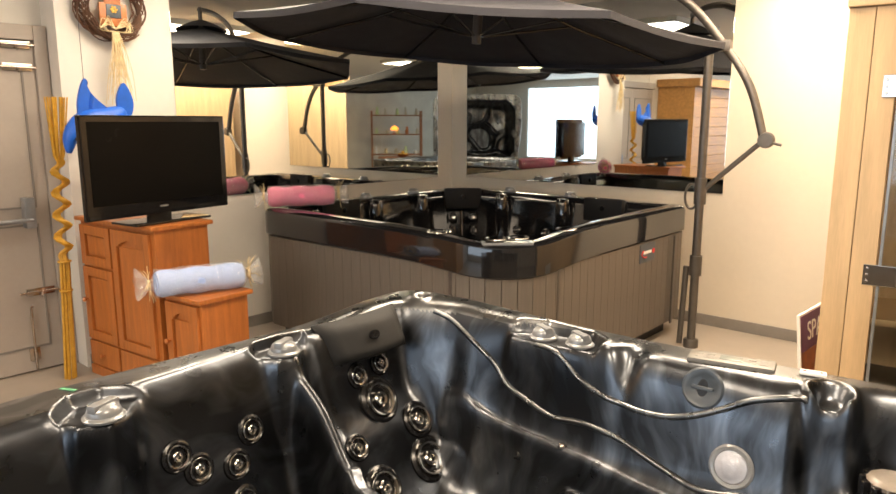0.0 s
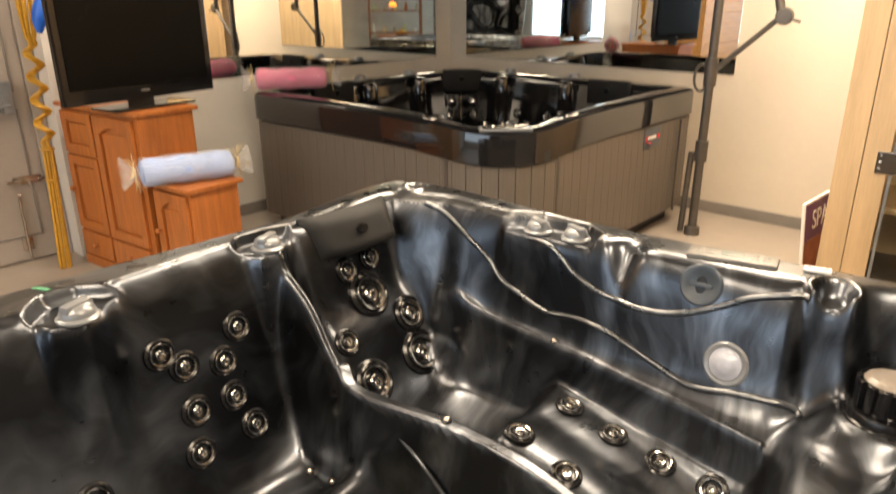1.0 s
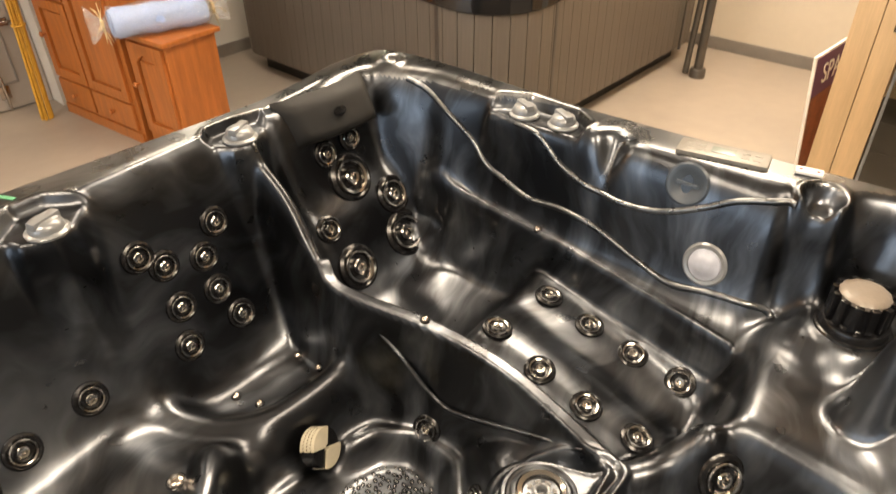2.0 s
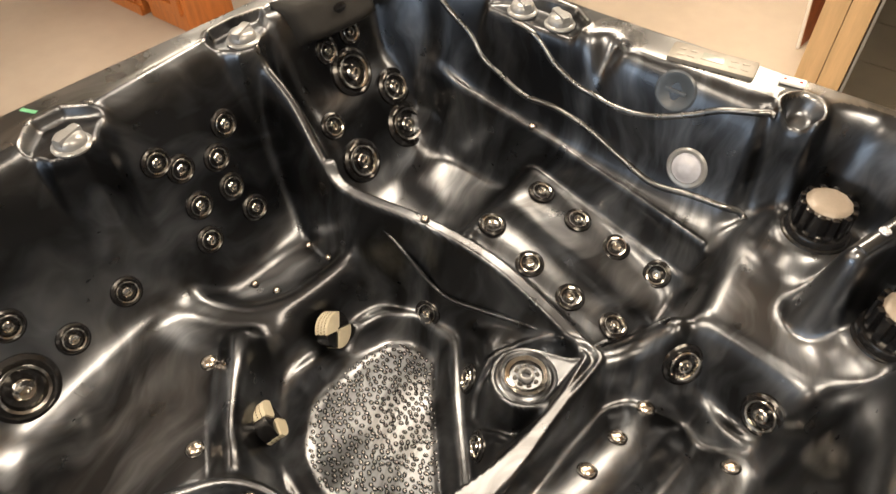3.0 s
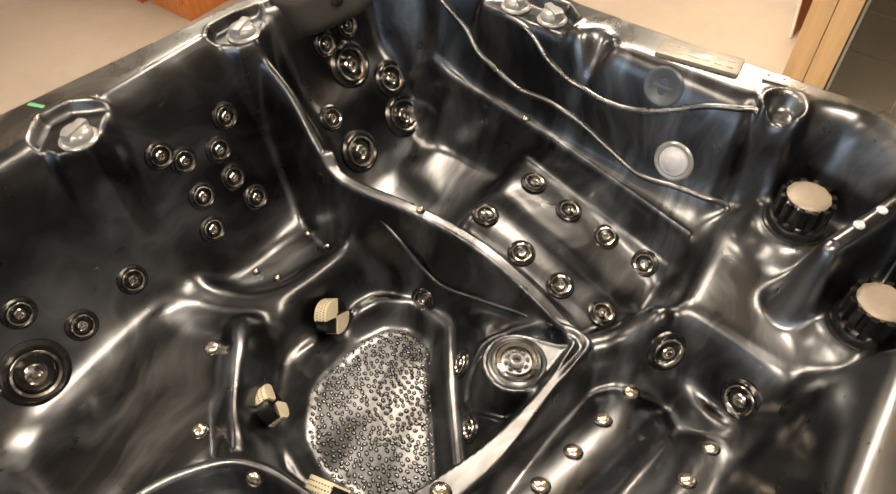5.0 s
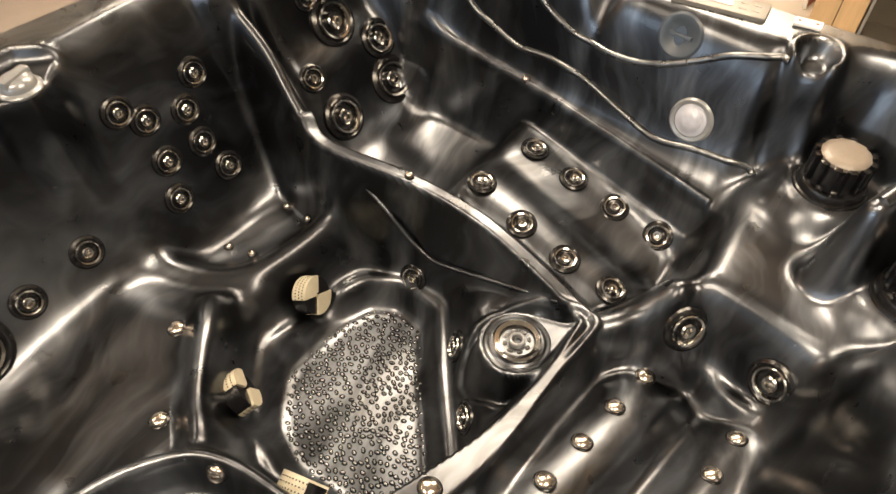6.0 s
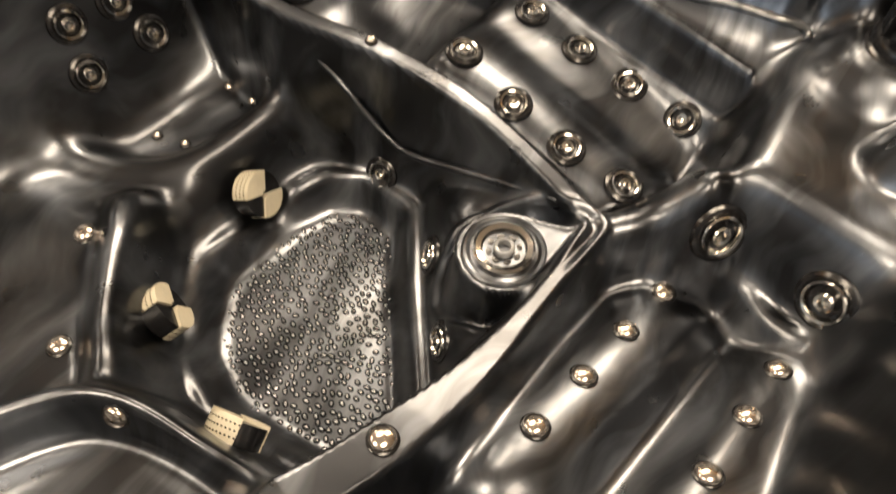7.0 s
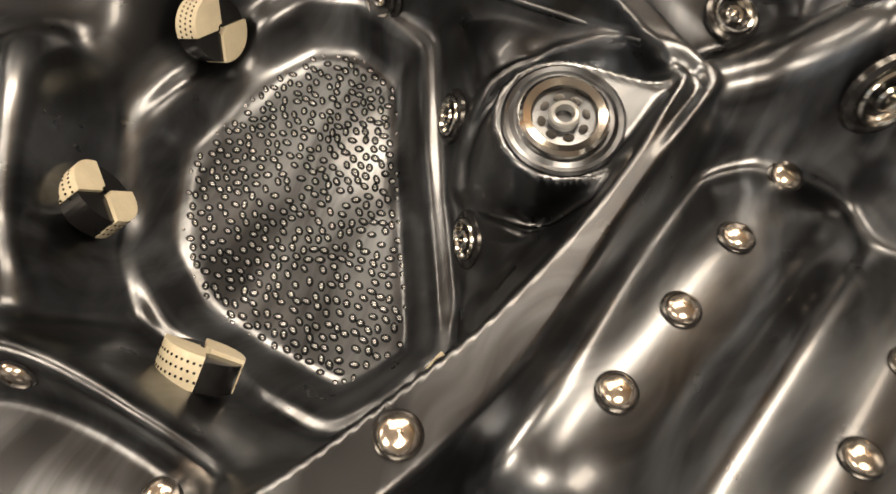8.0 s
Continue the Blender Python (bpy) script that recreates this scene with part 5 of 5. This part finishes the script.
# ---- cantilever umbrella ----
umb = thing("cantilever_umbrella", "open charcoal canvas cantilever umbrella on a grey metal pole", "umbrella")
PX, PY = 4.64, 1.41
part("pole", tube(bmesh.new(), [(PX, PY, 0.0), (PX, PY, 2.06)], 0.029, 20), M_POLE, umb)
part("pole_sleeve", tube(bmesh.new(), [(PX, PY, 0.52), (PX, PY, 0.66)], 0.042, 20), M_POLE, umb)
part("side_tube", tube(bmesh.new(), [(PX - 0.02, PY + 0.075, 0.02), (PX - 0.01, PY + 0.06, 0.58)], 0.020, 14), M_POLE, umb)
part("base_socket", lathe(bmesh.new(), [(0.0, 0.0), (0.052, 0.0), (0.052, 0.05), (0.046, 0.06), (0.030, 0.062)], 22, Matrix.Translation((PX, PY, 0))), M_POLE, umb)
part("collar", tube(bmesh.new(), [(PX, PY, 1.02), (PX, PY, 1.20)], 0.040, 18), M_POLE, umb)
part("crank_loop", tube(bmesh.new(), [(PX - 0.005, PY + 0.055 + 0.045 * math.cos(t * 0.3), 1.07 + 0.085 * math.sin(t * 0.3)) for t in range(22)], 0.009, 8), M_POLE, umb)
ELBOW = Vector((4.63, 1.03, 1.46))
part("strut", tube(bmesh.new(), [(PX, PY - 0.03, 1.13), tuple(ELBOW)], 0.017, 14), M_POLE, umb)
hubw = part("handle_wheel", lathe(bmesh.new(), [(0.0, -0.035), (0.045, -0.032), (0.052, -0.015), (0.052, 0.015), (0.045, 0.032), (0.0, 0.035)], 26), M_POLE, umb)
hubw.matrix_local = Matrix.Translation(ELBOW + Vector((0, -0.015, 0))) @ pose(0, 0, 0, 0, 90, 0)
part("handle_pin", tube(bmesh.new(), [tuple(ELBOW), tuple(ELBOW + Vector((-0.03, -0.11, -0.03)))], 0.009, 10), M_POLE, umb)
arc = smooth_line([tuple(ELBOW), (4.64, 1.14, 1.80), (4.63, 1.31, 2.06), (4.52, 1.56, 2.36), (4.28, 1.93, 2.56), (3.95, 2.30, 2.63), (3.65, 2.60, 2.62)], 8)
part("curved_arm", tube(bmesh.new(), arc, 0.027, 16), M_POLE, umb)
part("arm_bracket", boxed(PX - 0.04, PX + 0.04, 1.27, 1.43, 2.03, 2.10, bevel=0.012), M_POLE, umb)
part("hanger", tube(bmesh.new(), [(3.65, 2.60, 2.63), (3.65, 2.60, 2.46)], 0.018, 12), M_POLE, umb)
RAD = 1.50
TILT = Matrix.Translation((3.65, 2.60, 2.10)) @ Matrix.Rotation(radians(3.6), 4, Vector((0.81, 0.59, 0)))
bm = bmesh.new()
n = 8
rows = []
for i in range(9):
    t = i / 8
    row = []
    for k in range(n * 6):
        a = 2 * math.pi * k / (n * 6) + radians(12)
        loc = (k % 6) / 6
        flat = math.cos(math.pi / n) / math.cos((loc - 0.5) * 2 * math.pi / n)
        dip = 0.035 * math.sin(math.pi * loc) * t
        row.append(bm.verts.new((RAD * t * flat * math.cos(a), RAD * t * flat * math.sin(a), 0.36 * (1 - t) ** 1.08 - dip * 0.6)))
    rows.append(row)
rows.append([bm.verts.new(v.co + Vector((0, 0, -0.035))) for v in rows[-1]])
for a, b_ in zip(rows[1:], rows[2:]):
    for k in range(len(a)):
        q = (k + 1) % len(a)
        bm.faces.new((a[k], b_[k], b_[q], a[q]))
for v in rows[0][1:]:
    bm.verts.remove(v)
for k in range(len(rows[1])):
    bm.faces.new((rows[0][0], rows[1][k], rows[1][(k + 1) % len(rows[1])]))
bmesh.ops.recalc_face_normals(bm, faces=bm.faces[:])
bmesh.ops.solidify(bm, geom=bm.faces[:], thickness=0.003)
canopy = part("canopy", bm, M_CLOTH, umb, "dark charcoal canvas canopy")
canopy.matrix_local = TILT
for k in range(n):
    a = 2 * math.pi * k / n + radians(12)
    c, s = math.cos(a), math.sin(a)
    rib = part("rib", tube(bmesh.new(), [(0.05 * c, 0.05 * s, 0.325), (RAD * 0.5 * c, RAD * 0.5 * s, 0.135), (RAD * 0.985 * c, RAD * 0.985 * s, -0.02)], 0.009, 8), M_BLACKP, umb)
    rib.matrix_local = TILT
    st = part("strut", tube(bmesh.new(), [(0.05 * c, 0.05 * s, 0.02), (RAD * 0.45 * c, RAD * 0.45 * s, 0.145)], 0.007, 8), M_BLACKP, rib)
hub = part("hub", tube(bmesh.new(), [(0, 0, -0.03), (0, 0, 0.36)], 0.03, 14), M_POLE, umb)
hub.matrix_local = TILT
vent = part("vent_cap", lathe(bmesh.new(), [(0.24, 0.335), (0.12, 0.395), (0.0, 0.44)], 24), M_CLOTH, umb)
vent.matrix_local = TILT

# ---- pale timber cabin with a glass door ----
cab = thing("timber_cabin", "pale timber sauna cabin with a hinged clear glass door", "cabin", Matrix.Translation((3.2, 0.0, 0)))
for y0, y1 in ((0.352, 0.448), (0.255, 0.349)):
    part("post_board", boxed(0.0, 0.035, y0, y1, 0.0, 2.04, bevel=0.004), M_TIMBER, cab, smooth=False)
part("lintel", boxed(-0.02, 0.05, -1.9, 0.455, 2.043, 2.22, bevel=0.005), M_TIMBER, cab, smooth=False)
part("cornice", boxed(-0.06, 0.06, -1.95, 0.48, 2.22, 2.27, bevel=0.006), M_TIMBER, cab, smooth=False)
part("side_wall", boxed(0.037, 1.75, 0.41, 0.447, 0.0, 2.04, bevel=0.003), M_TIMBER, cab, smooth=False)
part("roof", boxed(0.052, 1.75, -1.9, 0.447, 2.043, 2.09, bevel=0.003), M_TIMBER, cab, smooth=False)
part("back_wall", boxed(1.752, 1.79, -1.9, 0.447, 0.0, 2.09, bevel=0.003), M_TIMBER, cab, smooth=False)
part("far_wall", boxed(0.0, 1.75, -1.9, -1.86, 0.0, 2.04, bevel=0.003), M_TIMBER, cab, smooth=False)
for x in range(4):
    for y in range(5):
        part("floor_tile", boxed(0.04 + x * 0.427, 0.04 + (x + 1) * 0.427 - 0.006, 0.405 - (y + 1) * 0.45 + 0.006, 0.405 - y * 0.45, 0.001, 0.012, bevel=0.002), M_TILE, cab, smooth=False)
part("bench", boxed(1.15, 1.745, -1.85, 0.40, 0.42, 0.46, bevel=0.006), M_TIMBER, cab, smooth=False)
gd = part("glass_door", boxed(0.004, 0.012, -0.62, 0.235, 0.03, 2.03, bevel=0.002), M_GLASS, cab, "clear glass door", smooth=False)
gd.visible_shadow = False
part("edge_seal", boxed(0.002, 0.014, 0.235, 0.247, 0.03, 2.03, bevel=0.002), M_GREYP, gd, smooth=False)
for z in (0.93, 1.72):
    hg = boxed(-0.006, 0.0, 0.25, 0.30, z - 0.045, z + 0.045, bevel=0.002)
    box(hg, -0.008, 0.018, 0.175, 0.252, z - 0.045, z + 0.045, bevel=0.003)
    hgo = part("hinge", hg, M_CHROME, cab, "chrome glass-door hinge", smooth=False)
    for dz in (-0.028, 0.0, 0.028):
        sc = part("screw", lathe(bmesh.new(), [(0.0, 0.003), (0.006, 0.002), (0.007, 0.0)], 12), M_STEEL, hgo)
        sc.matrix_local = Matrix.Translation((-0.006, 0.285, z + dz)) @ pose(0, 0, 0, 0, -90, 0)
part("fixed_glass", boxed(0.004, 0.012, -1.85, -0.63, 0.03, 2.03, bevel=0.002), M_GLASS, cab, smooth=False).visible_shadow = False

sign = thing("poster_board", "purple and brown printed advertising board leaning on the cabin", "sign", Matrix.Translation((3.82, 0.50, 0.0)) @ pose(0, 0, 0, -6, 0, -9))
part("board", boxed(-0.21, 0.21, -0.008, 0.008, 0.0, 0.60, bevel=0.002), M_WHITEP, sign, smooth=False)
part("print_top", boxed(-0.20, 0.20, -0.0105, -0.0085, 0.40, 0.59, bevel=0.0), M_PURPLE, sign, smooth=False)
part("print_low", boxed(-0.20, 0.20, -0.0105, -0.0085, 0.01, 0.398, bevel=0.0), M_BROWNPRINT, sign, smooth=False)
fc = bpy.data.curves.new("letters", "FONT")
fc.body, fc.size, fc.extrude, fc.align_x = "SPA", 0.14, 0.001, "CENTER"
fc.materials.append(M_WHITEP)
lt = new("letters", fc)
lt.parent = sign
lt.matrix_local = Matrix.Translation((0, -0.0125, 0.45)) @ pose(0, 0, 0, 90, 0, 0)

# ---- second badge and panel on the tub in the corner ----
bd = thing("name_badge", "grey badge plate with red and white marks on the tub", "badge", second.matrix_world @ Matrix.Translation((1.56, 0.018, 0.70)))
part("plate", boxed(-0.115, 0.115, -0.014, -0.002, -0.065, 0.065, bevel=0.006), M_SLATE, bd, smooth=False)
part("word_bar", boxed(-0.03, 0.05, -0.0165, -0.0145, -0.006, 0.014, bevel=0.001), M_WHITEP, bd, smooth=False)
part("word_bar", boxed(-0.065, -0.035, -0.0165, -0.0145, -0.006, 0.014, bevel=0.001), M_WHITEP, bd, smooth=False)
part("swoosh", tube(bmesh.new(), smooth_line([(-0.07, -0.016, 0.02), (-0.095, -0.016, -0.005), (-0.06, -0.016, -0.028), (-0.02, -0.016, -0.03)], 5), 0.004, 6), M_RED, bd)
part("leaf_mark", lathe(bmesh.new(), [(0.0, 0.0), (0.018, 0.0), (0.018, 0.003), (0.0, 0.003)], 7, Matrix.Translation((0.082, -0.0145, 0.004)) @ pose(0, 0, 0, 90, 0, 0)), M_RED, bd)

# ---- pine-board cabin on the north side ----
pc = thing("pine_cabin", "honey pine cabin of horizontal boards lit from its cornice", "cabin", ROOM @ pose(-6.95, -0.35, 0))
board = part("board", boxed(0.0, 1.72, 0.0, 0.03, 0.002, 0.146, bevel=0.006), M_HONEY, pc, smooth=False)
for k in range(1, 14):
    nb = new("board", board.data)
    nb.parent, nb.matrix_local = pc, Matrix.Translation((0, 0, 0.15 * k))
part("body", boxed(0.0, 1.72, 0.032, 0.56, 0.0, 2.1, bevel=0.004), M_HONEY, pc, smooth=False)
part("corner_post", boxed(1.722, 1.80, -0.02, 0.56, 0.0, 2.1, bevel=0.006), M_HONEY, pc, smooth=False)
part("cornice", boxed(-0.05, 1.86, -0.12, 0.56, 2.102, 2.22, bevel=0.01), M_HONEY, pc, smooth=False)

# ---- far side of the showroom ----
us = thing("display_shell", "black acrylic hot tub shell stood upright for display", "hot tub shell", Matrix.Translation((-4.1, -1.9, 0.0)) @ pose(0, 0, 0, 0, 0, 33) @ pose(0, 0, 1.15, 0, 90, 0) @ Matrix.Translation((-(TX0 + TX1) / 2, -(TY0 + TY1) / 2, -0.5)))
for o in tub.children:
    if o.name.split(".")[0] in ("shell", "lip"):
        c = new(o.name.split(".")[0], o.data)
        c.parent = us
stand = part("stand", boxed(-0.9, 0.9, -0.35, 0.35, 0.0, 0.035, bevel=0.006), M_BASE, None)
stand.matrix_world = Matrix.Translation((-4.1, -1.9, 0.0)) @ pose(0, 0, 0, 0, 0, 123)
stand.name = "display_stand"
tagged(stand, "low black stand under the upright shell", "stand")

sh = thing("wooden_shelf", "brown wooden display shelf with ornaments and candles", "shelf", Matrix.Translation((-2.5, -3.3, 0)) @ pose(0, 0, 0, 0, 0, 132 - 180))
for x in (-0.62, 0.62):
    for y in (-0.16, 0.16):
        part("upright", boxed(x - 0.025, x + 0.025, y - 0.025, y + 0.025, 0.0, 1.85, bevel=0.005), M_DARKW, sh, smooth=False)
for z in (0.25, 0.75, 1.25, 1.72):
    part("board", boxed(-0.66, 0.66, -0.19, 0.19, z, z + 0.028, bevel=0.004), M_DARKW, sh, smooth=False)
rng = random.Random(9)
for z in (0.2785, 0.7785, 1.2785, 1.7485):
    for k in range(5):
        x = -0.5 + 0.25 * k + rng.uniform(-0.03, 0.03)
        r, h = rng.uniform(0.03, 0.055), rng.uniform(0.08, 0.2)
        v = part("vase", lathe(bmesh.new(), [(0.0, 0.0), (r * 0.8, 0.0), (r, h * 0.35), (r * 0.55, h * 0.75), (r * 0.7, h), (r * 0.5, h), (0.0, h * 0.6)], 18), (M_CREAM, M_GREENT, M_RAFFIA, M_WHITEP, M_PINE)[rng.randrange(5)], None)
        v.matrix_world = sh.matrix_world @ Matrix.Translation((x, 0.04, z))
        tagged(v, "small glazed ornament vase standing on the wooden shelf", "vase", "shelf ornaments")
lmp = thing("amber_lamp", "glowing amber glass lamp on the shelf", "lamp", sh.matrix_world @ Matrix.Translation((0.05, 0.02, 1.279)))
part("shade", lathe(bmesh.new(), [(0.02, 0.20), (0.07, 0.17), (0.10, 0.12), (0.09, 0.09), (0.085, 0.09), (0.06, 0.16), (0.015, 0.19)], 20), M_ORANGEGLOW, lmp)
part("foot", lathe(bmesh.new(), [(0.0, 0.0), (0.05, 0.0), (0.045, 0.012), (0.012, 0.02), (0.010, 0.18), (0.0, 0.18)], 18), M_DARKW, lmp)

tb = thing("round_table", "round brown wooden table with fruit bowl and glasses", "table", Matrix.Translation((-1.75, -2.55, 0)))
part("tabletop", lathe(bmesh.new(), [(0.0, 0.71), (0.52, 0.71), (0.55, 0.725), (0.55, 0.742), (0.53, 0.75), (0.0, 0.75)], 40), M_PINE, tb)
part("pedestal", lathe(bmesh.new(), [(0.0, 0.0), (0.26, 0.0), (0.26, 0.03), (0.06, 0.08), (0.045, 0.4), (0.07, 0.7), (0.0, 0.71)], 24), M_PINE, tb)
bowl = part("fruit_bowl", lathe(bmesh.new(), [(0.0, 0.0), (0.07, 0.0), (0.15, 0.05), (0.17, 0.07), (0.165, 0.07), (0.08, 0.015), (0.0, 0.012)], 26), M_DARKW, None)
bowl.matrix_world = Matrix.Translation((-1.65, -2.40, 0.751))
tagged(bowl, "shallow dark wooden bowl on the round table", "bowl")
for k in range(7):
    f = part("fruit", lathe(bmesh.new(), [(0.0, 0.0), (0.03, 0.008), (0.04, 0.035), (0.03, 0.066), (0.0, 0.074)], 14), M_YELLOW, None)
    a = k * 1.05
    f.matrix_world = Matrix.Translation((-1.65 + (0.08 * math.cos(a) if k else 0), -2.40 + (0.08 * math.sin(a) if k else 0), 0.775 + (0.055 if k == 0 else 0.0)))
    tagged(f, "yellow orange fruit lying in the wooden bowl", "fruit", "fruit in the bowl")
towel_roll("towel_roll", "pale green towel roll in clear film on the table", M_GREENT, pose(-1.95, -2.62, 0.7505, 0, 0, 30), 0.4, 0.06)

# ---- small marks on the tub flange ----
tape = part("tape_mark", boxed(-0.024, 0.024, -0.006, 0.006, 0.0, 0.001, bevel=0.0), M_GREENTAPE, None, smooth=False)
tape.matrix_world = Matrix.Translation((0.575, 1.808, ground_of(0.575, 1.808)[0] + 0.0008)) @ pose(0, 0, 0, 0, 0, -70)
tagged(tape, "small strip of green tape stuck on the rim", "tape")
pl = thing("socket_plate", "small white plastic plate lying on the tub flange", "plate", Matrix.Translation((1.795, 0.285, 0.9065)) @ pose(0, 0, 0, 0, 0, 8))
part("plate", boxed(-0.016, 0.016, -0.032, 0.032, 0.0, 0.008, bevel=0.003), M_WHITEP, pl, smooth=False)
for y in (-0.02, 0.02):
    part("screw", lathe(bmesh.new(), [(0.0, 0.0095), (0.004, 0.009), (0.005, 0.008)], 10, Matrix.Translation((0, y, 0))), M_RED, pl)
